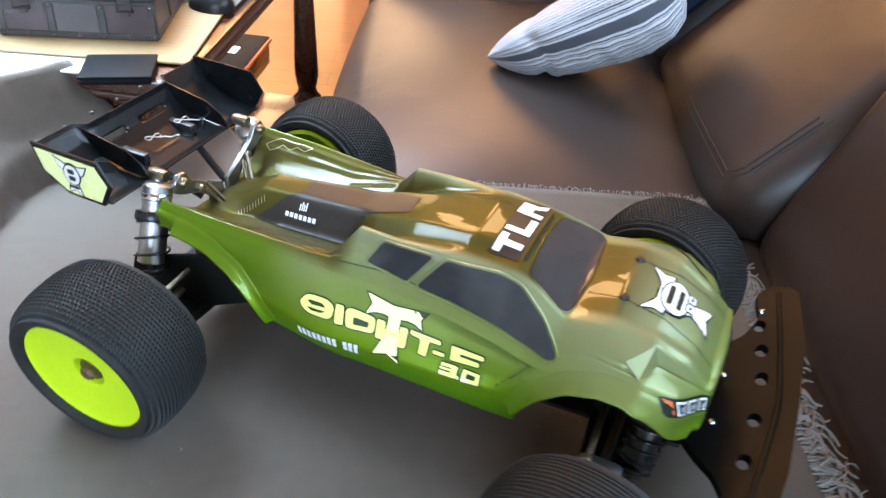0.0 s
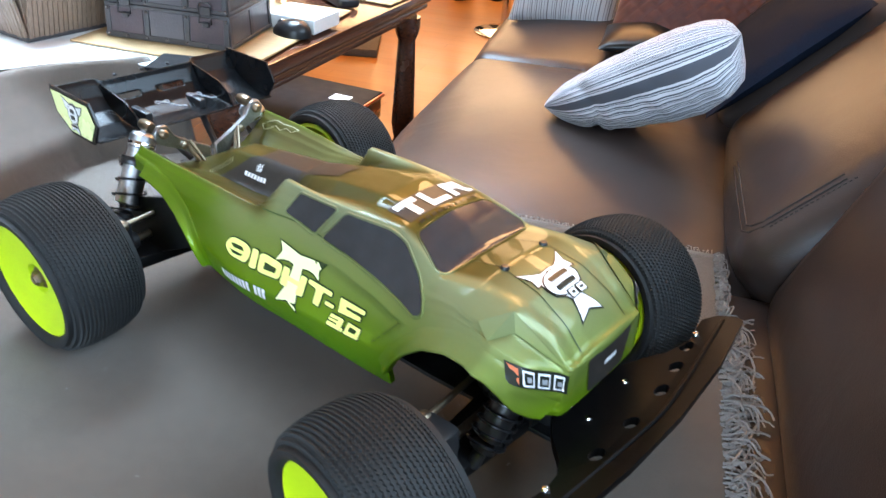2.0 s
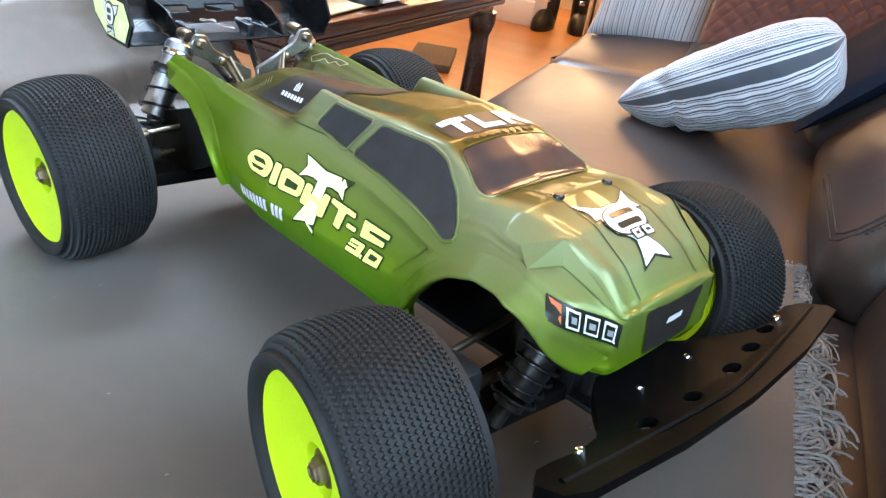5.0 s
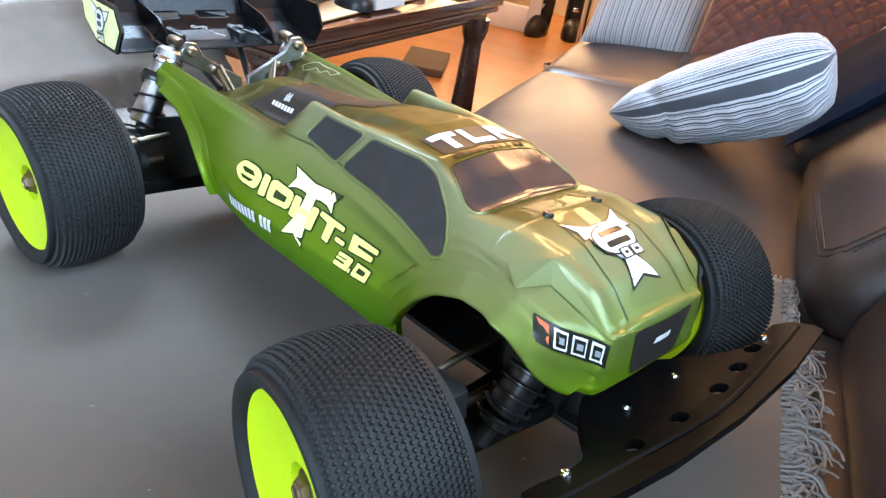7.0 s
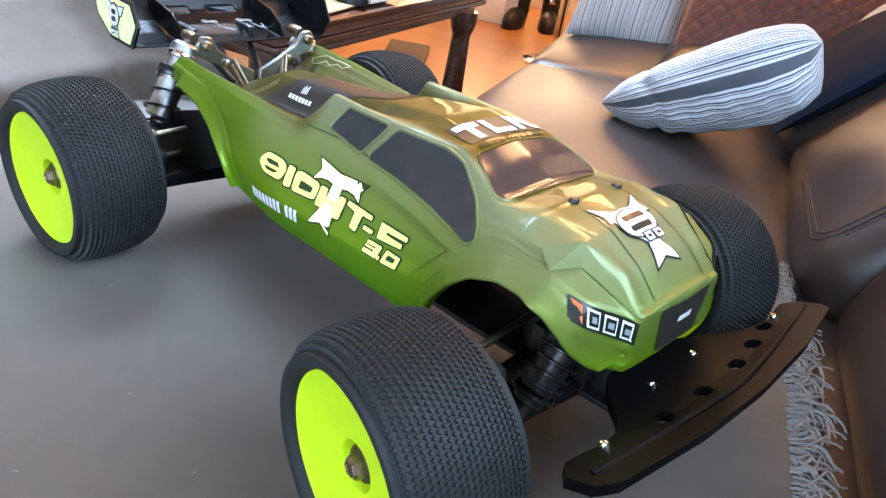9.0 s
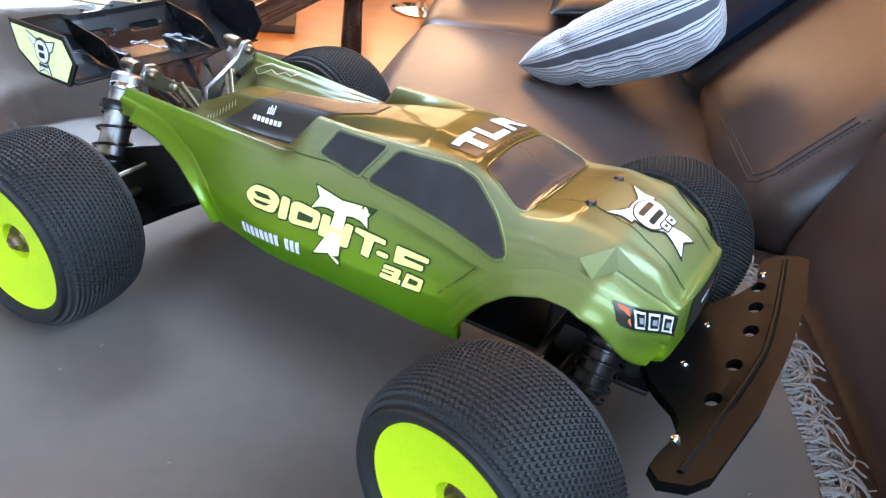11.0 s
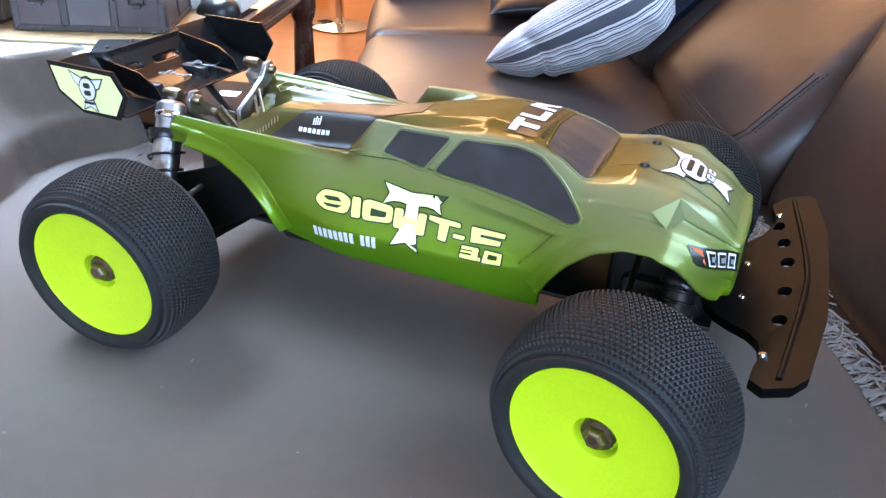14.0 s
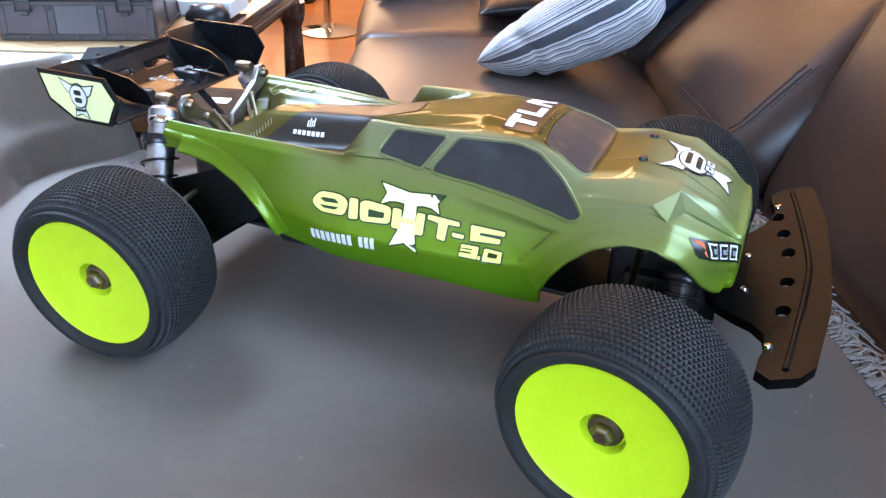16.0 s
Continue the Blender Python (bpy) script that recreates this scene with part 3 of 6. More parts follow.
tagged(part("fringe", bm, "fringe", blanket, "loose pale grey fringe yarns"), kind="stuff")

bm = bmesh.new()
for i in range(70):
    u, v = rnd.uniform(0.03, 0.72), rnd.uniform(0.05, 1.1)
    a, n = rnd.uniform(0, 6.3), rnd.uniform(0.0008, 0.004)
    z = cloth_height(u, v) + 0.0008
    add_tube(bm, [(u, v, z), (u + 0.5 * n * math.cos(a), v + 0.5 * n * math.sin(a), z + 0.0006), (u + n * math.cos(a + 0.5), v + n * math.sin(a + 0.5), z)], 0.0004, 4)
tagged(part("lint", bm, "fringe", blanket, "scattered pale specks of lint"), kind="stuff")

footstool = thing("footstool", "dark leather footstool covered by the blanket", "footstool", BLANKET)
part("block", box((0.80, 1.3, 0.16), pose(0.40, 0.64, -0.088), 0.03, 3), "leather", footstool)
for u, v in ((0.1, 0.1), (0.7, 0.1), (0.1, 1.2), (0.7, 1.2)):
    part("leg", box((0.05, 0.05, 0.262), pose(u, v, -0.299), 0.005), "table_wood", footstool)

# ---- coffee table ----
TA, TB = Vector((-0.30, 0.954, 0)).normalized(), Vector((-0.954, -0.30, 0)).normalized()
TABLE = Matrix.Identity(4)
for i in range(3):
    TABLE[i][0], TABLE[i][1], TABLE[i][3] = TB[i], TA[i], (-0.395, 0.165, 0)[i]
TOP = 0.11
LONG, WIDE = 0.675, 0.75
table = thing("coffee_table", "dark red-brown wooden coffee table with turned legs and a lower shelf", "coffee table", TABLE)
bm = plate([(0, 0), (0.16, 0), (0.235, -0.06), (0.28, -0.115), (0.38, -0.20), (WIDE, -0.20), (WIDE, LONG), (0, LONG)], 0.022, pose(0, 0, TOP - 0.022), 0.004)
part("tabletop", bm, "table_wood", table)
bm = bmesh.new()
add_box(bm, (WIDE - 0.01, LONG - 0.01, 0.012), pose(WIDE / 2, LONG / 2, TOP - 0.029), 0.005, 3)
add_box(bm, (WIDE - 0.04, LONG - 0.04, 0.018), pose(WIDE / 2, LONG / 2, TOP - 0.043), 0.004, 2)
part("apron", bm, "table_wood", table)
for b, a in ((0.05, 0.05), (WIDE - 0.05, 0.05), (0.035, LONG - 0.035), (WIDE - 0.035, LONG - 0.035)):
    bm = lathe([(0, 0), (0.027, 0), (0.028, 0.02), (0.021, 0.028), (0.018, 0.04), (0.021, 0.05), (0.024, 0.07), (0.0185, 0.235), (0.018, 0.25), (0.023, 0.262), (0.026, 0.275), (0.026, 0.296), (0, 0.296)], None, 16)
    part("leg", bm, "table_wood", table).location = (b, a, -0.235)
    part("foot", lathe([(0, 0), (0.026, 0), (0.03, 0.02), (0.022, 0.06), (0.030, 0.15), (0.030, 0.17), (0, 0.17)], pose(0, 0, FLOOR), 16), "table_wood", table).location = (b, a, 0)
bm = bmesh.new()
add_box(bm, (WIDE + 0.0, LONG + 0.0, 0.018), pose(WIDE / 2, LONG / 2, -0.244), 0.004, 2)
add_box(bm, (WIDE + 0.03, LONG + 0.03, 0.016), pose(WIDE / 2, LONG / 2, -0.261), 0.006, 2)
part("shelf", bm, "table_wood", table)


def on_table(x, y, turn=0.0, z=TOP):
    """A pose on the table top at the world's x, y, turned from the table's axes."""
    return Matrix.Translation((x, y, z)) @ pose(0, 0, 0, 0, 0, math.degrees(math.atan2(TB.y, TB.x)) + turn)


runner = solid("table_cover", plate([(0.085, 0.17), (0.078, -0.004), (0.165, -0.006), (0.222, -0.060), (0.258, -0.118), (0.36, -0.205), (0.72, -0.205), (0.72, 0.17)], 0.002, None, 0.0006), "cover", "glossy pale cover sheet on the coffee table", "table cover")
runner.matrix_world = TABLE @ pose(0, 0, TOP)
mat_m = Matrix.Translation((-0.609, 0.322, TOP)) @ pose(0, 0, 0, 0, 0, 23)
mat1 = solid("place_mat", box((0.27, 0.37, 0.003), pose(0, 0, 0.0045), 0.001, 1), "oak", "tan bamboo place mat lying on the table", "place mat")
mat1.matrix_world = mat_m
mat2 = solid("place_mat", box((0.16, 0.22, 0.003), pose(0, 0, 0.0025), 0.001, 1), "oak", "second tan bamboo mat near the table's far corner", "place mat")
mat2.matrix_world = Matrix.Translation((-0.66, 0.72, TOP)) @ pose(0, 0, 0, 0, 0, 17)

# chest
chest = thing("storage_chest", "small dark studded trunk-shaped box on a bamboo mat", "chest", Matrix.Translation((-0.566, 0.193, TOP + 0.0065)) @ pose(0, 0, 0, 0, 0, 27.8))
CW, CD, LOW_H, CH = 0.187, 0.145, 0.047, 0.092


def chest_hull(z0, z1, pull0, pull1, dome=0.0):
    """A slice of the trunk between two heights; its front and ends lean in upwards, its lid is slightly domed."""
    bm = bmesh.new()
    rings = []
    for z, d in ((z0, pull0), (z1, pull1)):
        rings.append([bm.verts.new(p) for p in ((-CW / 2 + d, d, z), (CW / 2 - d, d, z), (CW / 2 - d, CD - d, z), (-CW / 2 + d, CD - d, z))])
    for k in range(4):
        bm.faces.new((rings[0][k], rings[0][(k + 1) % 4], rings[1][(k + 1) % 4], rings[1][k]))
    bm.faces.new(rings[0][::-1])
    bm.faces.new(rings[1])
    bmesh.ops.bevel(bm, geom=list(bm.edges), offset=0.0018, segments=2, affect="EDGES")
    bmesh.ops.subdivide_edges(bm, edges=[e for e in bm.edges if e.calc_length() > 0.05], cuts=6, use_grid_fill=True)
    for v in bm.verts:
        if v.co.z > z1 - 0.0015 and dome:
            v.co.z += dome * max(0.0, 1 - (2 * (v.co.y - CD / 2) / (CD - 0.008)) ** 2)
    return bm


def lean(z):
    return 0.0045 * z / CH


part("body", chest_hull(0, LOW_H, 0, lean(LOW_H)), "chest", chest)
lid = part("lid", chest_hull(LOW_H + 0.0012, CH, lean(LOW_H), lean(CH), 0.010), "chest_lid", chest, "dark brown slightly domed lid")
for z0, z1, under in ((0.006, LOW_H - 0.003, chest), (LOW_H + 0.004, CH - 0.005, lid)):
    for x, w, mat in ((-0.0605, 0.050, "chest_plum"), (0.0, 0.050, "chest"), (0.0605, 0.050, "chest_plum")):
        part("front_panel", box((w, 0.0014, z1 - z0), pose(x, lean((z0 + z1) / 2) - 0.0004, (z0 + z1) / 2, -3), 0.0005, 1), mat, under)
    for x in (-CW / 2 + 0.005, -0.03, 0.03, CW / 2 - 0.005):
        part("strap", box((0.008, 0.0022, z1 - z0 + 0.005), pose(x * (1 - 0.02 * (z0 > LOW_H)), lean((z0 + z1) / 2) - 0.0008, (z0 + z1) / 2, -3), 0.0007, 1), "chest_edge", under)
    for x in (-1, 1):
        for y in (0.006, CD / 2, CD - 0.006):
            part("strap", box((0.0022, 0.008, z1 - z0 + 0.005), pose(x * (CW / 2 + 0.0008 - lean((z0 + z1) / 2)), y, (z0 + z1) / 2, 0, -3 * x), 0.0007, 1), "chest_edge", under)
for z, under in ((0.004, chest), (LOW_H - 0.002, chest), (LOW_H + 0.004, lid), (CH - 0.003, lid)):
    part("edging", box((CW - 2 * lean(z), 0.0026, 0.0055 if 0.02 < z < 0.07 else 0.008), pose(0, lean(z) - 0.001, z), 0.0008, 1), "chest_edge", under)
    for x in (-1, 1):
        part("edging", box((0.0026, CD - 2 * lean(z), 0.0055), pose(x * (CW / 2 + 0.001 - lean(z)), CD / 2, z), 0.0008, 1), "chest_edge", under)
for x in (-0.060, 0.060):
    bm = bmesh.new()
    add_tube(bm, [(x - 0.009, -0.003, 0.060), (x - 0.006, -0.003, 0.064), (x + 0.006, -0.003, 0.064), (x + 0.009, -0.003, 0.060), (x + 0.009, -0.004, 0.036), (x - 0.009, -0.004, 0.036)], 0.0014, 6, True)
    add_box(bm, (0.016, 0.0024, 0.012), pose(x, -0.0014, 0.052), 0.0008, 1)
    add_box(bm, (0.010, 0.0034, 0.007), pose(x, -0.0022, 0.034), 0.0008, 1)
    part("clasp", bm, "chest_edge", chest, "dull dark metal clasp")
STUD = [(0.0025, -0.0008), (0.0025, 0.0004), (0.0019, 0.0015), (0.001, 0.0022), (0, 0.0024)]
for x in (-CW / 2 + 0.005, -0.03, 0.03, CW / 2 - 0.005):
    for z in (0.004, 0.040, 0.053, CH - 0.004):
        part("stud", lathe(STUD, pose(x, lean(z) - 0.0022, z, 90), 10), "brass", chest if z < LOW_H else lid)
for x in (-0.06, 0.0, 0.06):
    part("stud", lathe(STUD, pose(x, -0.0022, 0.004, 90), 10), "brass", chest)

# wooden bin at the table's far side
basket = thing("wooden_bin", "brown bin of thin upright wooden slats on the table", "bin", Matrix.Translation((-0.688, 0.056, TOP + 0.002)) @ pose(0, 0, 0, 0, 0, 97))
BIN_L, BIN_W = 0.165, 0.24
rnd = random.Random(12)
for side, span in ((0, BIN_L), (1, BIN_W)):
    for i in range(int(span / 0.0075)):
        c = 0.004 + 0.0075 * i
        m = pose(c, 0.0 + rnd.uniform(-0.0004, 0.0004), 0, 10) if side == 0 else pose(rnd.uniform(-0.0004, 0.0004), c, 0, 0, -10)
        part("slat", box((0.0068, 0.0035, 0.086) if side == 0 else (0.0035, 0.0068, 0.086), m @ pose(0, 0, 0.044), 0.0006, 1), "wicker", basket)
bm = box((BIN_L - 0.006, BIN_W - 0.006, 0.082), pose(BIN_L / 2 + 0.002, BIN_W / 2 + 0.002, 0.043))
for v in bm.verts:
    if v.co.z > 0.04:
        v.co.x -= 0.012 * (v.co.x < 0.05)
        v.co.y -= 0.012 * (v.co.y < 0.05)
part("lining", bm, "wicker", basket)
part("base", box((BIN_L + 0.006, BIN_W + 0.006, 0.007), pose(BIN_L / 2, BIN_W / 2, 0.0035), 0.002), "chest_edge", basket)
part("rim", box((BIN_L + 0.020, BIN_W + 0.020, 0.012), pose(BIN_L / 2 - 0.009, BIN_W / 2 - 0.009, 0.092), 0.003), "chest_edge", basket)
part("top_board", box((BIN_L + 0.008, BIN_W + 0.008, 0.004), pose(BIN_L / 2 - 0.009, BIN_W / 2 - 0.009, 0.0996), 0.001), "wicker", basket)
tray = solid("paper_sheet", plate([(0, 0), (0.06, 0.01), (0.05, 0.05), (0.02, 0.03), (0, 0.05)], 0.002), "white_paper", "crumpled white paper on the wooden bin", "paper")
tray.matrix_world = basket.matrix_world @ pose(0.10, 0.03, 0.1018, 0, 0, 90)

# small dark case by the fold of the blanket
case = thing("small_case", "small flat black case lying on the pale table cover", "case", TABLE @ pose(0.069, 0.002, TOP + 0.002, 0, 0, -17))
part("tray", box((0.076, 0.060, 0.008), pose(0, 0, 0.0045), 0.002), "matte_black", case)
part("cover", box((0.079, 0.063, 0.004), pose(0, 0, 0.0100), 0.0015), "matte_black", case)

# mouse, carton, glass, remote
mouse = thing("computer_mouse", "glossy black computer mouse lying on the bamboo mat", "mouse", TABLE @ pose(0.043, 0.222, TOP + 0.006, 0, 0, -82))
bm = bmesh.new()
bmesh.ops.create_uvsphere(bm, u_segments=24, v_segments=14, radius=1.0)
for v in bm.verts:
    x, y, z = v.co
    v.co = Vector((0.022 * x * (1 - 0.12 * y), 0.033 * y, max(0, z) ** 0.8 * 0.023 * (1 - 0.25 * y) if z > 0 else 0.002 * z))
part("shell", bm, "gloss_black", mouse)
bm = bmesh.new()
add_lathe(bm, [(0.0, -0.003), (0.007, -0.003), (0.0075, 0), (0.007, 0.003), (0, 0.003)], pose(0, 0.018, 0.0128, 0, 90, 0), 16)
part("scroll_wheel", bm, "dark_alloy", mouse)
carton = solid("carton", box((0.090, 0.080, 0.022), pose(0, 0, 0.011), 0.001, 1), ["white_paper"], "white cardboard carton behind the mouse", "box")
carton.matrix_world = TABLE @ pose(0.058, 0.277, TOP + 0.006)
tumbler = thing("drinking_glass", "patterned clear drinking glass on the table", "glass", on_table(-0.665, 0.50, 0, TOP + 0.006))
part("bowl", lathe([(0, 0), (0.024, 0), (0.026, 0.004), (0.029, 0.09), (0.0275, 0.09), (0.024, 0.008), (0, 0.008)], None, 24), "glass", tumbler)
part("liquid", lathe([(0, 0.009), (0.0235, 0.009), (0.0245, 0.03), (0, 0.03)], None, 24), "tan", tumbler, "amber drink")
remote = thing("remote_control", "dark remote control lying across the bamboo mat", "remote control", on_table(-0.645, 0.585, 52, TOP))
bm = box((0.042, 0.15, 0.020), pose(0, 0, 0.012), 0.008, 4)
part("case", bm, "plastic", remote)
for i in range(5):
    for j in range(3):
        part("button", box((0.007, 0.005, 0.002), pose(-0.012 + 0.012 * j, -0.045 + 0.014 * i, 0.0228), 0.0006, 1), "decal_grey", remote)

# carton on the lower shelf
tool_box = thing("flat_box", "flat dark box with an orange-edged lid on the lower shelf", "box", Matrix.Translation((-0.872, 0.714, -0.235)) @ pose(0, 0, 0, 0, 0, 17))
part("body", box((0.24, 0.30, 0.05), pose(0, 0, 0.025), 0.003), "table_wood", tool_box)
part("lid", box((0.245, 0.305, 0.012), pose(0, 0, 0.056), 0.003), "matte_black", tool_box)
part("edge_strip", box((0.004, 0.305, 0.008), pose(0.1245, 0, 0.056), 0.001), "decal_red", tool_box, "orange strip")
part("sticker", box((0.045, 0.035, 0.0006), pose(0.06, 0.06, 0.0626)), "decal_white", tool_box, "blank pale sticker")

# ---- cushions on the sofa ----


def pillow(name, m, size, material, label, group="", puff=0.55, corner=0.05, quilt=0.0):
    ob = solid(name, cushion(size, puff, 90 if quilt else 28, corner, 0.0, quilt), [material], label, "cushion", "", group, 80)
    ob.matrix_world = m
    return ob


def frame_m(origin, ax, ay):
    ax = Vector(ax).normalized()
    ay = Vector(ay)
    ay = (ay - ax * ay.dot(ax)).normalized()
    az = ax.cross(ay)
    m = Matrix.Identity(4)
    for i in range(3):
        m[i][0], m[i][1], m[i][2], m[i][3] = ax[i], ay[i], az[i], origin[i]
    return m


A_TIP, B_TIP = Vector((-0.172, 0.577, 0.047)), Vector((0.067, 0.655, 0.199))
AXIS = B_TIP - A_TIP


def spindle(u, turn):
    """A plump cushion drawn to a point at both ends; turn goes once round it."""
    r = float(np.interp(u, (0, 0.03, 0.08, 0.16, 0.30, 0.45, 0.60, 0.75, 0.87, 0.95, 0.985, 1), (0.002, 0.014, 0.029, 0.046, 0.062, 0.070, 0.077, 0.079, 0.073, 0.057, 0.032, 0.004)))
    a = 2 * math.pi * turn + math.pi
    crease = 1 + 0.05 * noise.noise(Vector((u * 5, 3 * math.cos(a), 3 * math.sin(a)))) + 0.035 * noise.noise(Vector((u * 16, 4 * math.cos(a), 4 * math.sin(a)))) - 0.11 * math.exp(-((u - 0.27 - 0.03 * math.sin(3 * a)) / 0.025) ** 2) + 0.018 * math.sin(90 * u + 2 * math.sin(2 * a)) * math.exp(-((u - 0.24) / 0.07) ** 2)
    return Vector((u * AXIS.length, r * crease * math.cos(a) * (0.92 if math.cos(a) > 0 else 1.3), r * crease * math.sin(a) * (1.08 if math.sin(a) > 0 else 0.46)))


bm = bmesh.new()
mark = bm.verts.layers.float.new("stripe")
grid = add_grid(bm, 40, 120, lambda u, v: spindle(u, v))
for line in grid:
    for j, vert in enumerate(line):
        vert[mark] = 2.0 * j / 120
bmesh.ops.recalc_face_normals(bm, faces=bm.faces)
main_pillow = solid("striped_cushion", bm, ["stripe_round"], "grey and white striped cotton cushion leaning on the sofa back", "cushion", "", "cushions on the sofa", 80)
main_pillow.matrix_world = frame_m(A_TIP, AXIS, (0.35, -0.8, 0.35))
pillow("striped_cushion", frame_m(Vector((-0.54, 1.25, 0.105)), (-0.15, 0.5, 0.85), (0.75, 0.25, 0.05)), (0.26, 0.25, 0.12), "stripe_fine",
       "fine-striped pale cotton cushion standing on the far seat", "cushions on the sofa")
pillow("quilted_cushion", frame_m(Vector((-0.19, 1.26, 0.13)), (0.8, 0.25, 0.02), (-0.15, 0.55, 0.75)), (0.42, 0.32, 0.15), "quilt",
       "russet quilted cushion on the far seat", "cushions on the sofa", 0.55, 0.05, 0.038)
pillow("striped_cushion", frame_m(Vector((-0.12, 1.62, 0.20)), (-0.15, 0.55, 0.75), (0.8, 0.25, 0.02)), (0.34, 0.42, 0.14), "stripe_fine",
       "pale striped cushion behind the quilted one", "cushions on the sofa")
# added cushion that fills the navy part of the sofa back
pillow("added_blue_cushion", ROOM @ frame_m(Vector((0.405, 0.845, 0.145)), (0, 1, 0), (0.68, 0, 0.73)), (0.37, 0.27, 0.07), "navy_cloth",
       "dark blue cushion added over the navy part of the sofa back", "cushions on the sofa")
pillow("black_cushion", frame_m(Vector((-0.280, 1.10, 0.040)), (0.85, 0.3, 0.1), (-0.3, 0.9, 0.2)), (0.15, 0.12, 0.045), "gloss_black",
       "small shiny black cushion half under the striped one", "cushions on the sofa")
cloth2 = solid("folded_cloth", cushion((0.12, 0.10, 0.02), 0.4, 10), "grey_cloth", "white folded cloth lying on the sofa back", "cloth")
cloth2.matrix_world = ROOM @ Matrix.Translation((0.440, 0.945, 0.205)) @ pose(0, 0, 0, 0, -47, 0) @ pose(0, 0, 0, 0, 0, 38)

# ---- far side of the room ----
bar_stool = thing("bar_stool", "bar stool with a round chrome foot on the parquet", "stool", Matrix.Translation((-1.49, 2.40, FLOOR)))
part("foot", lathe([(0, 0), (0.125, 0), (0.128, 0.006), (0.11, 0.012), (0.03, 0.02), (0.02, 0.04), (0, 0.04)], None, 48), "chrome", bar_stool)
part("column", lathe([(0.018, 0.03), (0.018, 0.5), (0.012, 0.5), (0.012, 0.62), (0, 0.62)], None, 20), "chrome", bar_stool)
part("seat", box((0.34, 0.34, 0.06), pose(0, 0, 0.65), 0.025, 4), "leather", bar_stool)
door = thing("door_1", "white framed glazed door standing in the far room", "door", Matrix.Translation((-2.20, 2.70, FLOOR)) @ pose(0, 0, 0, 0, 0, 30), "", "structure")
for x in (-0.17, 0.17):
    part("stile", box((0.06, 0.05, 2.0), pose(x, 0, 1.0), 0.004), "white_frame", door)
for z, h in ((0.06, 0.12), (1.94, 0.12)):
    part("rail", box((0.28, 0.05, h), pose(0, 0, z), 0.004), "white_frame", door)
part("pane", box((0.28, 0.008, 1.76), pose(0, 0, 1.0)), "glass", door)


def boot(x, y, turn):
    b = thing("black_boot", "shiny black boot standing on the parquet", "boot", Matrix.Translation((x, y, FLOOR)) @ pose(0, 0, 0, 0, 0, turn), "boots by the door")
    bm = bmesh.new()
    bmesh.ops.create_uvsphere(bm, u_segments=20, v_segments=12, radius=1.0)
    for v in bm.verts:
        v.co = Vector((v.co.x * 0.05, v.co.y * 0.12, max(0.0, v.co.z + 0.25) * 0.08))
    part("foot", bm, "gloss_black", b)
    part("shaft", lathe([(0.045, 0.03), (0.048, 0.10), (0.05, 0.26), (0.046, 0.26), (0.043, 0.05)], pose(0, -0.05, 0), 20), "gloss_black", b)
    part("buckle", box((0.03, 0.006, 0.022), pose(0, 0.002, 0.14), 0.002), "chrome", b)


boot(-2.03, 2.80, 200), boot(-1.93, 2.95, 215)
floor_box = solid("grey_box", box((0.16, 0.30, 0.03), pose(0, 0, 0.015), 0.004), "dark_bag", "flat grey box lying on the parquet beyond the table", "box")
floor_box.matrix_world = Matrix.Translation((-1.73, 1.76, FLOOR)) @ pose(0, 0, 0, 0, 0, 40)

# ---- the toy truck ----
# x is the truck's nose, y its left side; it stands at the origin
truck = thing("toy_truck", "metallic green remote-controlled racing truck with neon wheels on the blanket", "toy truck")

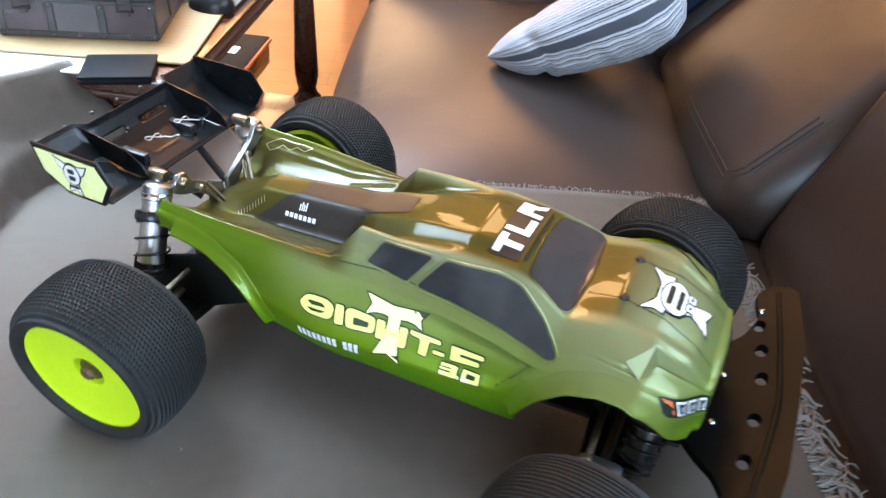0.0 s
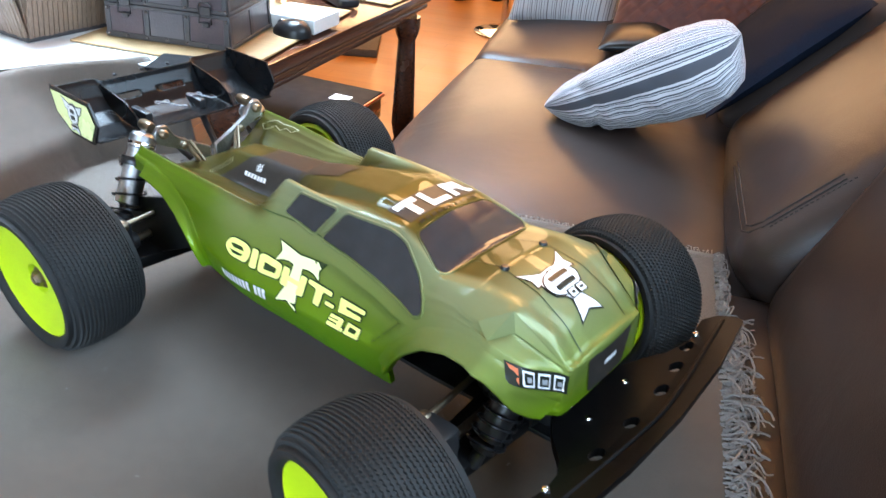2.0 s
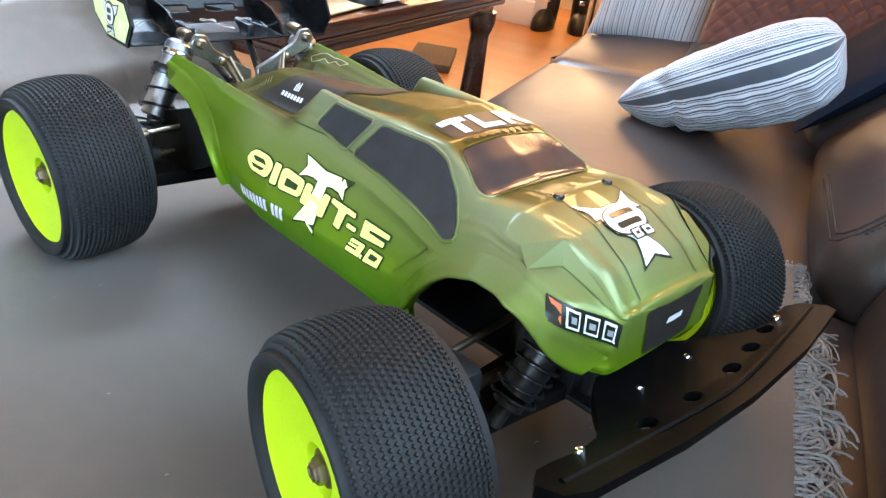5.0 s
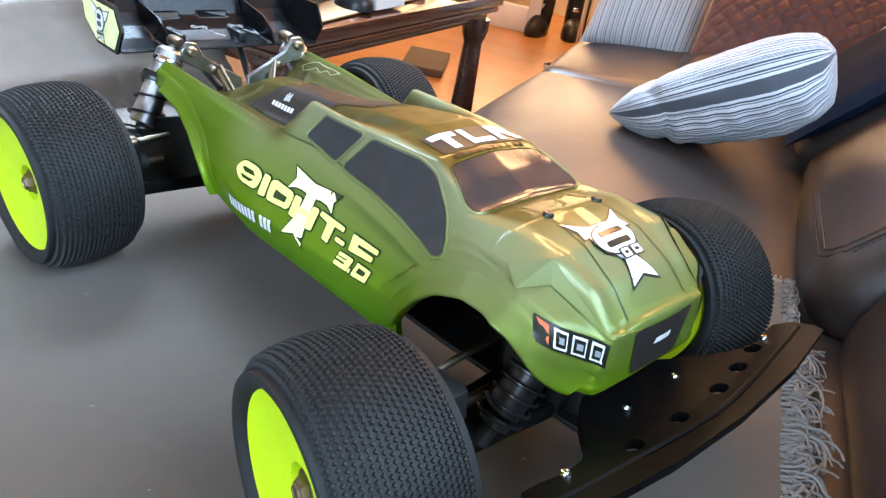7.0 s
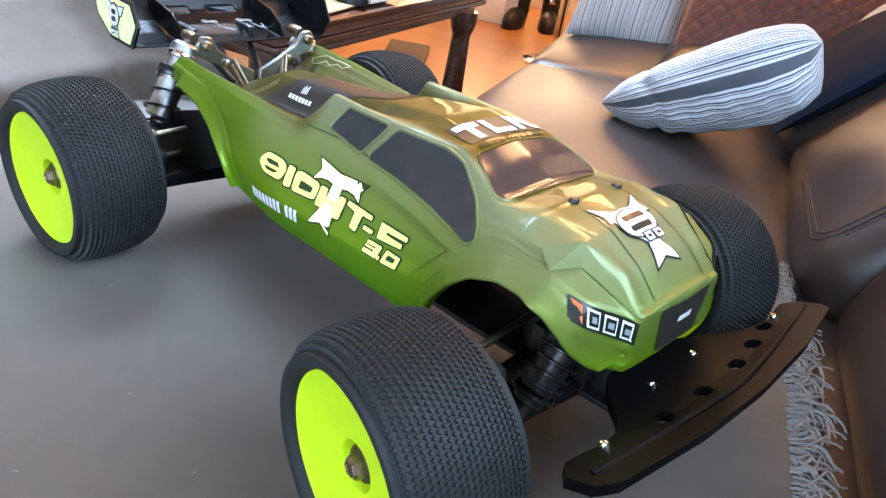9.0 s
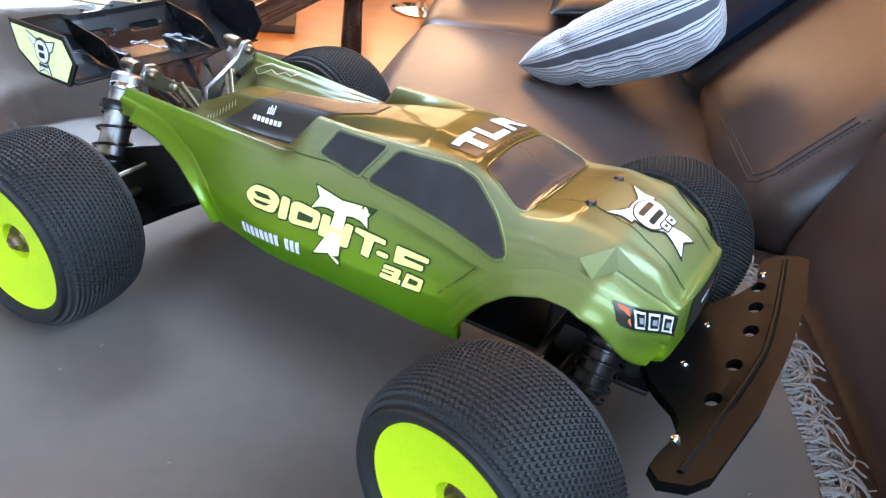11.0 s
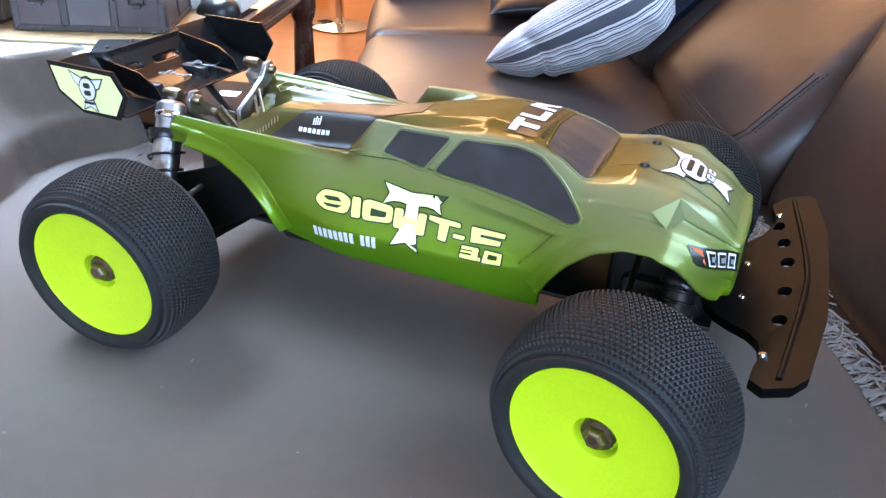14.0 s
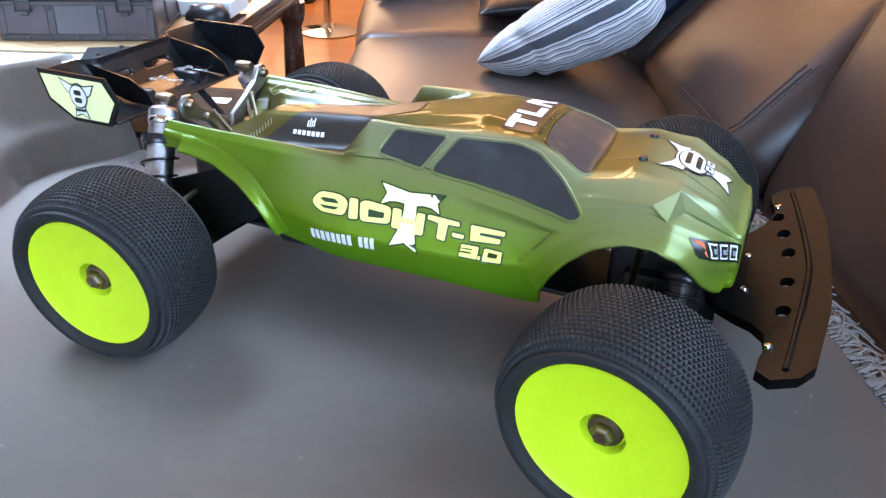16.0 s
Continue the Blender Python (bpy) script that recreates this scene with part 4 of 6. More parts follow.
# rails of the moulded body from its centre line to its lower edge: (y, z) at the stations X
X = (-0.208, -0.15, -0.10, -0.054, -0.034, 0.0, 0.05, 0.09, 0.112, 0.133, 0.165, 0.197, 0.222, 0.238)
RAILS = [
    ((0,) * 14, (0.120, 0.150, 0.155, 0.160, 0.165, 0.174, 0.181, 0.178, 0.170, 0.160, 0.168, 0.163, 0.151, 0.136), 0.002),
    ((0.014, 0.013, 0.015, 0.017, 0.019, 0.021, 0.024, 0.024, 0.025, 0.026, 0.026, 0.026, 0.022, 0.020),
     (0.120, 0.149, 0.155, 0.160, 0.165, 0.173, 0.181, 0.177, 0.169, 0.159, 0.167, 0.162, 0.150, 0.1355), 0.0025),
    ((0.035, 0.030, 0.031, 0.033, 0.036, 0.037, 0.037, 0.033, 0.039, 0.043, 0.043, 0.041, 0.036, 0.033),
     (0.122, 0.128, 0.131, 0.136, 0.153, 0.166, 0.177, 0.176, 0.168, 0.158, 0.165, 0.160, 0.148, 0.134), 0.0025),
    # inner top edge of the cab's side fins
    ((0.044, 0.040, 0.040, 0.053, 0.0455, 0.048, 0.047, 0.042, 0.047, 0.051, 0.050, 0.046, 0.041, 0.038),
     (0.127, 0.131, 0.134, 0.1430, 0.1715, 0.1725, 0.1755, 0.1755, 0.168, 0.158, 0.1640, 0.161, 0.149, 0.133), 0.0014),
    ((0.050, 0.048, 0.046, 0.058, 0.0505, 0.053, 0.052, 0.047, 0.052, 0.057, 0.056, 0.050, 0.046, 0.044),
     (0.132, 0.134, 0.137, 0.1455, 0.1725, 0.173, 0.174, 0.1742, 0.168, 0.158, 0.1630, 0.161, 0.149, 0.133), 0.0018),
    None,
    None,
    ((0.072, 0.072, 0.069, 0.0665, 0.0645, 0.060, 0.062, 0.068, 0.072, 0.077, 0.078, 0.081, 0.072, 0.051),
     (0.152, 0.151, 0.149, 0.147, 0.1475, 0.148, 0.142, 0.138, 0.137, 0.139, 0.148, 0.1475, 0.138, 0.126), 0.0012),
    ((0.077, 0.078, 0.077, 0.074, 0.072, 0.069, 0.071, 0.075, 0.079, 0.083, 0.087, 0.089, 0.080, 0.052),
     (0.147, 0.145, 0.143, 0.141, 0.139, 0.138, 0.134, 0.130, 0.127, 0.127, 0.138, 0.140, 0.131, 0.118), 0.0012),
    ((0.082, 0.086, 0.092, 0.097, 0.097, 0.094, 0.091, 0.088, 0.087, 0.088, 0.091, 0.092, 0.081, 0.054),
     (0.138, 0.125, 0.105, 0.097, 0.096, 0.094, 0.093, 0.095, 0.097, 0.105, 0.118, 0.122, 0.115, 0.105), 0.003),
    ((0.080, 0.081, 0.085, 0.085, 0.085, 0.084, 0.083, 0.081, 0.080, 0.081, 0.084, 0.084, 0.076, 0.055),
     (0.130, 0.110, 0.078, 0.069, 0.068, 0.068, 0.067, 0.065, 0.065, 0.072, 0.090, 0.100, 0.100, 0.096), 0.001),
]
# upper and lower edge of the step between the hood and the brows over the lamps
STEP_TOP = ((0.160, 0.172, 0.183, 0.197, 0.238), (0.070, 0.0735, 0.074, 0.0565, 0.0485), (0.1545, 0.154, 0.1545, 0.1605, 0.1315))
STEP_FOOT = ((0.160, 0.172, 0.183, 0.193, 0.202, 0.238), (0.074, 0.0755, 0.077, 0.0775, 0.0600, 0.0495), (0.151, 0.1505, 0.1505, 0.1475, 0.1485, 0.130))
ARCH_R = ((-0.215, -0.181, -0.154, -0.128, -0.112, -0.102, -0.096, -0.0955), (0.132, 0.133, 0.129, 0.117, 0.102, 0.088, 0.072, 0.0))
ARCH_F = ((0.1149, 0.115, 0.122, 0.134, 0.150, 0.170, 0.190, 0.206, 0.219, 0.230, 0.2385), (0.0, 0.079, 0.095, 0.111, 0.125, 0.1335, 0.1345, 0.128, 0.114, 0.099, 0.096))



def eased(arch, lo, hi):
    """An arch line with its corners rounded off between lo and hi."""
    xs = np.arange(lo, hi, 0.0008)
    zs = np.interp(xs, *arch)
    k = np.exp(-np.linspace(-2, 2, 19) ** 2)
    zs = np.convolve(np.pad(zs, 9, mode="edge"), k / k.sum(), "valid")
    return np.concatenate((np.array(arch[0])[np.array(arch[0]) < lo - 1e-6], xs, np.array(arch[0])[np.array(arch[0]) > hi])), \
        np.concatenate((np.array(arch[1])[np.array(arch[0]) < lo - 1e-6], zs, np.array(arch[1])[np.array(arch[0]) > hi]))


ARCH_R, ARCH_F = eased(ARCH_R, -0.215, -0.0962), eased(ARCH_F, 0.1152, 0.2385)


def rail(k, x):
    """Rail k at x, its corners eased over a few millimetres."""
    s = np.array((-0.0012, 0, 0.0012))
    w = np.array((1, 2, 1)) / 4
    xs = np.clip(x + s, X[0], X[-1])
    if RAILS[k] is None:
        side, q = (STEP_TOP, 0.4) if k == 5 else (STEP_FOOT, 0.7)
        (y0, z0), (y1, z1) = rail(4, x), rail(7, x)
        plain = (y0 + (y1 - y0) * q, z0 + (z1 - z0) * q)
        f = min(1.0, max(0.0, (x - 0.135) / 0.030))
        step = (float(w @ np.interp(xs, side[0], side[1])), float(w @ np.interp(xs, side[0], side[2])))
        return plain[0] + (step[0] - plain[0]) * f, plain[1] + (step[1] - plain[1]) * f
    return float(w @ np.interp(xs, X, RAILS[k][0])), float(w @ np.interp(xs, X, RAILS[k][1]))


BULGE = {7: 0.0, 8: 0.0016, 9: 0.0012, 4: 0.0004, 5: 0.0004, 6: 0.0004}


def section(x):
    """The half section at x, its corners rounded and cut off along the wheel arches: (y, z) from the centre down."""
    pts = [Vector(rail(k, x)) for k in range(11)]
    out = [tuple(pts[0])]
    for k in range(1, 11):
        a, p = pts[k - 1], pts[k]
        r = RAILS[k][2] if RAILS[k] else 0.0009
        r0 = min(RAILS[k - 1][2] if RAILS[k - 1] else 0.0009, (p - a).length * 0.4)
        r = min(r, (p - a).length * 0.4)
        e = (p - a).normalized() if (p - a).length > 1e-7 else Vector((0, 0))
        start, stop = a + e * r0, p - e * r
        n = 7 if k in (9, 10) else 2
        side = Vector((-e.y, e.x)) * (-1 if k < 11 else 1)
        if side.x < 0:
            side = -side
        for i in range(1 if k > 1 else 1, n + 1):
            t = i / (n + 1)
            q = start.lerp(stop, t) + side * BULGE.get(k - 1, 0.0) * 4 * t * (1 - t)
            out.append(tuple(q))
        out.append(tuple(stop))
        if k < 10:
            b = pts[k + 1]
            f = (b - p).normalized() if (b - p).length > 1e-7 else e
            rn = min(r, (b - p).length * 0.4) if (b - p).length > 1e-7 else 0.0
            end = p + f * rn
            out += [tuple(stop * 0.25 + p * 0.5 + end * 0.25), tuple(end)]
        else:
            out.append(tuple(p))
    cut = max(float(np.interp(x, *ARCH_R)) if x < -0.0955 else 0.0, float(np.interp(x, *ARCH_F)) if x > 0.1149 else 0.0)
    for i in range(len(out) // 2, len(out)):
        if out[i][1] < cut:
            (y0, z0), (y1, z1) = out[i - 1], out[i]
            q = (z0 - cut) / max(1e-6, z0 - z1) if z0 > cut else 0.0
            keep = (y0 + (y1 - y0) * q, cut if z0 > cut else z0)
            out[i:] = [keep] * (len(out) - i)
            break
    # the door panel is sunk a little towards its pointed front end
    if 0.0 < x < 0.128:
        deep = 0.0034 * min(1, x / 0.06)
        for i, (y, z) in enumerate(out):
            if 0.09 < z < 0.135 and y > 0.06:
                top = rail(8, x)[1] - 0.001
                low = 0.0995 if x < 0.098 else 0.0995 + (x - 0.098) * 0.98
                d = min(top - z, z - low)
                out[i] = (y - deep * min(1, max(0, d / 0.0014)), z)
    y, z = out[-1]
    return out + [(y - 0.0045, z + 0.0008)]


stations = sorted({round(float(v), 4) for v in np.concatenate((np.linspace(-0.207, 0.238, 150), (-0.0552, -0.0545, -0.0538, -0.053, -0.035, -0.0342, -0.0335, -0.0328, -0.0958, -0.0954, 0.1147, 0.1152)))})
bm = bmesh.new()
rows = []
for x in stations:
    sec = section(x)
    rows.append([bm.verts.new((x, y, z)) for y, z in sec])
left = [[bm.verts.new((v.co.x, -v.co.y, v.co.z)) for v in r] for r in rows]
for grid in (rows, left):
    for a, b in zip(grid, grid[1:]):
        for i in range(len(a) - 1):
            try:
                bm.faces.new((a[i], a[i + 1], b[i + 1], b[i]))
            except ValueError:
                pass
# rounded nose
last = section(0.238)
cap = []
for q, dx in ((0.985, 0.0018), (0.94, 0.0034), (0.80, 0.0046), (0.4, 0.006), (0.0, 0.0065)):
    cap.append([(0.238 + dx, y * q, 0.114 + (z - 0.114) * (0.8 + 0.2 * q)) for y, z in last[:-1]])
for sgn, edge in ((1, rows[-1]), (-1, left[-1])):
    prev = edge[:-1]
    for ring in cap:
        cur = [bm.verts.new((x, sgn * y, z)) for x, y, z in ring]
        for i in range(len(cur) - 1):
            bm.faces.new((prev[i], prev[i + 1], cur[i + 1], cur[i]))
        prev = cur
bmesh.ops.remove_doubles(bm, verts=bm.verts, dist=2e-5)
bmesh.ops.dissolve_degenerate(bm, dist=1e-5, edges=bm.edges[:])
bmesh.ops.recalc_face_normals(bm, faces=bm.faces)
SHELL = BVHTree.FromBMesh(bm)
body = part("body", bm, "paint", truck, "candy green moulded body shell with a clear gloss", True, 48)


def on_shell(p, way, lift):
    """The point of the body that the ray from p meets, lifted off its surface."""
    hit, normal, _, _ = SHELL.ray_cast(Vector(p), Vector(way))
    if hit is None:
        return None
    if normal.dot(Vector(way)) > 0:
        normal = -normal
    return hit + normal * lift


VIEWS = {
    "side": (lambda a, b: (a, -0.3, b), (0, 1, 0)),
    "far_side": (lambda a, b: (a, 0.3, b), (0, -1, 0)),
    "top": (lambda a, b: (a, b, 0.4), (0, 0, -1)),
    "front": (lambda a, b: (0.4, a, b), (-1, 0, 0)),
}


def decal(name, outlines, material, view="side", lift=0.0006, parent=None, label="", step=0.004):
    """Thin film cut to the outlines and laid on the body."""
    src, way = VIEWS[view]
    bm = bmesh.new()
    for o in outlines:
        bm.faces.new([bm.verts.new((a, b, 0)) for a, b in o])
    lo = [min(v.co[i] for v in bm.verts) for i in (0, 1)]
    hi = [max(v.co[i] for v in bm.verts) for i in (0, 1)]
    for i in (0, 1):
        for c in np.arange(lo[i] + step, hi[i], step):
            nrm = [0, 0, 0]
            nrm[i] = 1
            at = [0, 0, 0]
            at[i] = float(c)
            bmesh.ops.bisect_plane(bm, geom=bm.verts[:] + bm.edges[:] + bm.faces[:], plane_co=at, plane_no=nrm)
    bmesh.ops.triangulate(bm, faces=bm.faces[:])
    lost = []
    for v in bm.verts:
        p = on_shell(src(v.co.x, v.co.y), way, lift)
        if p is None:
            lost.append(v)
        else:
            v.co = p
    bmesh.ops.delete(bm, geom=lost, context="VERTS")
    return part(name, bm, material, parent or body, label, True, 60)


def grow(outline, d):
    """The outline moved outwards by d."""
    n = len(outline)
    area2 = sum(outline[i][0] * outline[(i + 1) % n][1] - outline[(i + 1) % n][0] * outline[i][1] for i in range(n))
    s = 1 if area2 > 0 else -1
    out = []
    for i in range(n):
        p, a, b = Vector(outline[i]), Vector(outline[i - 1]), Vector(outline[(i + 1) % n])
        e, f = (p - a).normalized(), (b - p).normalized()
        m = (Vector((e.y, -e.x)) + Vector((f.y, -f.x)))
        m = m.normalized() if m.length > 1e-6 else Vector((e.y, -e.x))
        k = d / max(0.45, m.dot(Vector((e.y, -e.x))))
        out.append(tuple(p + s * m * k))
    return out


def rounded(outline, r, n=3):
    """The outline with its corners cut round."""
    out = []
    m = len(outline)
    for i in range(m):
        p, a, b = Vector(outline[i]), Vector(outline[i - 1]), Vector(outline[(i + 1) % m])
        k = min(r, (a - p).length * 0.45, (b - p).length * 0.45)
        s, e = p + (a - p).normalized() * k, p + (b - p).normalized() * k
        for j in range(n + 1):
            t = j / n
            out.append(tuple((1 - t) ** 2 * s + 2 * t * (1 - t) * p + t * t * e))
    return out


def rim_line(name, outline, view, r, material, label=""):
    """A raised bead along an outline on the body."""
    src, way = VIEWS[view]
    pts = []
    n = len(outline)
    for i in range(n):
        a, b = Vector(outline[i]), Vector(outline[(i + 1) % n])
        for t in np.arange(0, 1, min(1.0, 0.004 / max(1e-4, (b - a).length))):
            c = a + (b - a) * float(t)
            p = on_shell(src(c.x, c.y), way, 0.0002)
            if p is not None:
                pts.append(p)
    bm = bmesh.new()
    add_tube(bm, pts, r, 6, True)
    return part(name, bm, material, body, label)


SMALL = rounded([(-0.0110, 0.1690), (-0.0215, 0.1520), (0.0120, 0.1457), (0.0292, 0.1700)], 0.0025)
LARGE = rounded([(0.0395, 0.1705), (0.0210, 0.1450), (0.075, 0.1405), (0.131, 0.1350), (0.1375, 0.1390), (0.116, 0.1570), (0.098, 0.1680), (0.080, 0.1715)], 0.004)
for view in ("side", "far_side"):
    for o in (SMALL, LARGE):
        decal("side_window", [o], "smoke", view, 0.0007, None, "dark smoked side window")
        rim_line("window_bead", grow(o, 0.0014), view, 0.0010, "paint")
SHIELD = rounded([(0.0985, -0.0405), (0.1285, -0.0530), (0.1345, -0.0480), (0.1375, 0.0), (0.1345, 0.0480), (0.1285, 0.0530), (0.0985, 0.0405), (0.0965, 0.0)], 0.006)
decal("windscreen", [SHIELD], "smoke", "top", 0.0007, None, "dark smoked windscreen")
rim_line("windscreen_bead", grow(SHIELD, 0.0012), "top", 0.0008, "paint")
# smoked panels on the rear deck
decal("deck_panel", [[(-0.114, -0.010), (-0.150, -0.0305), (-0.058, -0.036), (-0.045, -0.018), (-0.012, -0.012), (-0.012, 0.012), (-0.045, 0.018), (-0.058, 0.036), (-0.150, 0.0305), (-0.114, 0.010)]],
      "black_film", "top", 0.0006, None, "dark smoked deck panel")
# pale strokes on the deck panel and pods, in place of small lettering
decal("maker_mark", [[(-0.120 + 0.0045 * i, -0.0225 - 0.0002 * i), (-0.1197 + 0.0045 * i, -0.0248 - 0.0002 * i), (-0.1164 + 0.0045 * i, -0.025 - 0.0002 * i), (-0.1167 + 0.0045 * i, -0.0227 - 0.0002 * i)] for i in range(7)] +
      [[(-0.108 + 0.002 * i, -0.0212), (-0.1068 + 0.002 * i, -0.0212), (-0.1068 + 0.002 * i, -0.0180 + 0.001 * (i % 2)), (-0.108 + 0.002 * i, -0.0180 + 0.001 * (i % 2))] for i in range(4)],
      "decal_white", "top", 0.0012, None, "plain white bar mark")
for s in (-1, 1):
    decal("deck_stripe", [[(-0.166 + 0.0022 * i, s * (0.0285 - 0.0013 * i)), (-0.1652 + 0.0022 * i, s * (0.0285 - 0.0013 * i)), (-0.1628 + 0.0022 * i, s * (0.0320 - 0.0013 * i)), (-0.1638 + 0.0022 * i, s * (0.0320 - 0.0013 * i))]
                           for i in range(10)], "gold", "top", 0.0006, None, "pale gold braided strip")
    swirl = [(-0.198, 0.060), (-0.192, 0.0565), (-0.186, 0.0585), (-0.181, 0.063), (-0.172, 0.0605), (-0.166, 0.064), (-0.157, 0.0625), (-0.150, 0.0665), (-0.160, 0.0675), (-0.172, 0.0665), (-0.184, 0.0675), (-0.194, 0.0630)]
    strokes = []
    for (xa, ya), (xb, yb) in zip(swirl, swirl[1:] + swirl[:1]):
        n = Vector((yb - ya, xa - xb)).normalized() * 0.0004
        strokes.append([(xa + n.x, s * (ya + n.y)), (xb + n.x, s * (yb + n.y)), (xb - n.x, s * (yb - n.y)), (xa - n.x, s * (ya - n.y))])
    decal("pod_mark", strokes, "gold", "top", 0.0006, None, "thin pale scroll line")

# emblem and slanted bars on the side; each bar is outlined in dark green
STAR = [(-0.0129, 0.1336), (0.0095, 0.1297), (0.0359, 0.1312), (0.0321, 0.1255), (0.0350, 0.1194), (0.0285, 0.1223), (0.0223, 0.1230), (0.0169, 0.1223), (0.0194, 0.1039), (0.0225, 0.0922),
        (0.0126, 0.0971), (0.0014, 0.0940), (0.0073, 0.1075), (0.0081, 0.1174), (0.0076, 0.1225), (0.0021, 0.1232), (-0.0039, 0.1228), (-0.0104, 0.1205), (-0.0075, 0.1278)]


def bar(x0, x1, z0, z1, slant=0.0, r=0.004):
    return rounded([(x0, z0), (x1, z0), (x1 + slant, z1), (x0 + slant, z1)], r)


def slanted(points, r=0.0016):
    return rounded(points, r)


# the mark's plain shapes, from its long rounded block to the short bars at its end
BARS = [slanted([(-0.0657, 0.1150), (-0.0596, 0.1228), (-0.0429, 0.1224), (-0.0350, 0.1185), (-0.0365, 0.1088), (-0.0569, 0.1092)], 0.006), slanted([(-0.0350, 0.1213), (-0.0281, 0.1210), (-0.0258, 0.1079), (-0.0330, 0.1075)]),
        slanted([(-0.0262, 0.1195), (-0.0218, 0.1211), (-0.0016, 0.1190), (-0.0006, 0.1080), (-0.0238, 0.1071)], 0.0035), slanted([(-0.0004, 0.1189), (0.0064, 0.1187), (0.0085, 0.1057), (0.0010, 0.1059)]),
        slanted([(0.0069, 0.1136), (0.0190, 0.1128), (0.0190, 0.1099), (0.0072, 0.1106)], 0.0004), slanted([(0.0185, 0.1182), (0.0250, 0.1180), (0.0254, 0.1039), (0.0185, 0.1037)]),
        slanted([(0.0270, 0.1182), (0.0511, 0.1164), (0.0517, 0.1135), (0.0429, 0.1139), (0.0424, 0.1025), (0.0361, 0.1034), (0.0357, 0.1137), (0.0270, 0.1153)], 0.001), slanted([(0.0469, 0.1092), (0.0563, 0.1087), (0.0560, 0.1060), (0.0472, 0.1064)]),
        slanted([(0.0599, 0.1162), (0.0860, 0.1161), (0.0858, 0.1131), (0.0676, 0.1124), (0.0676, 0.1107), (0.0835, 0.1106), (0.0832, 0.1073), (0.0610, 0.1058)], 0.0008)]
SLOTS = [slanted([(-0.0583, 0.1180), (-0.0555, 0.1190), (-0.0460, 0.1189), (-0.0422, 0.1163), (-0.0540, 0.1160)], 0.0006), slanted([(-0.0580, 0.1138), (-0.0418, 0.1138), (-0.0450, 0.1118), (-0.0535, 0.1117)], 0.0006),
         slanted([(-0.0188, 0.1158), (-0.0060, 0.1148), (-0.0060, 0.1112), (-0.0182, 0.1106)], 0.0008)]
SMALLER = [slanted([(0.0551, 0.1026), (0.0684, 0.1026), (0.0689, 0.0953), (0.0553, 0.0955)], 0.001), bar(0.0693, 0.0713, 0.0953, 0.0974, 0, 0.0007), slanted([(0.0727, 0.1026), (0.0858, 0.1021), (0.0867, 0.0956), (0.0728, 0.0950)], 0.001)]
SMALL_SLOTS = [bar(0.0545, 0.0640, 0.0995, 0.1003, 0, 0.0003), bar(0.0545, 0.0640, 0.0975, 0.0983, 0, 0.0003), slanted([(0.0762, 0.1002), (0.0833, 0.1000), (0.0831, 0.0978), (0.0762, 0.0976)], 0.0005)]
for view in ("side", "far_side"):
    for o in BARS + SMALLER:
        decal("mark_outline", [grow(o, 0.0011)], "outline", view, 0.0005, None, "dark outline", 0.008)
    decal("emblem_outline", [grow(STAR, 0.0011)], "outline", view, 0.00065, None, "dark outline", 0.006)
    decal("emblem", [STAR], "decal_pale", view, 0.0008, None, "pale yellow pointed emblem", 0.006)
    for o in BARS + SMALLER:
        decal("mark_bar", [o], "decal_yellow", view, 0.001, None, "plain yellow bar", 0.008)
    for o in SLOTS + SMALL_SLOTS:
        decal("mark_slot", [o], "outline", view, 0.0013, None, "dark slot", 0.008)
    for i in (0, 1, 2, 3, 4, 5, 6, 7, 9, 10, 11):
        decal("small_mark", [bar(-0.0640 + 0.00456 * i, -0.0608 + 0.00456 * i, 0.0866 + 0.0001 * i, 0.0955 + 0.0001 * i, 0, 0.0004)], "decal_white", view, 0.0012, None, "small white bar", 0.0015)
# flared lips round the wheel arches
for s in (-1, 1):
    for arch, lo, hi, centre in ((ARCH_R, -0.188, -0.0965, (-0.1885, 0.072)), (ARCH_F, 0.1155, 0.234, (0.186, 0.072))):
        xs = [float(v) for v in np.linspace(lo, hi, 60)]
        edge = [Vector((x, max(float(np.interp(x, *arch)), 0.071))) for x in xs]
        src, way = VIEWS["side" if s < 0 else "far_side"]
        lines = []
        for i, e in enumerate(edge):
            t = (edge[min(i + 2, 59)] - edge[max(i - 2, 0)]).normalized()
            n = Vector((-t.y, t.x))
            if n.dot(e - Vector(centre)) < 0:
                n = -n
            line = []
            for d, out in ((0.0115, 0.0001), (0.0105, 0.0006), (0.0092, 0.0010), (0.0072, 0.0014), (0.0050, 0.0026), (0.0030, 0.0044), (0.0016, 0.0060), (0.0006, 0.0066), (-0.0004, 0.0063), (-0.0012, 0.0050), (-0.0012, -0.002)):
                q = e + n * max(d, 0.0009)
                p = on_shell(src(q.x, q.y), way, 0.0)
                line.append(p + Vector((n.x * min(0, d - 0.0009), s * out, n.y * min(0, d - 0.0009))) if p else None)
            if all(line):
                lines.append(line)
        bm = bmesh.new()
        vs = [[bm.verts.new(p) for p in line] for line in lines]
        for a, b in zip(vs, vs[1:]):
            for i in range(len(a) - 1):
                bm.faces.new((a[i], a[i + 1], b[i + 1], b[i]))
        part("arch_lip", bm, "paint", body, "", True, 80)

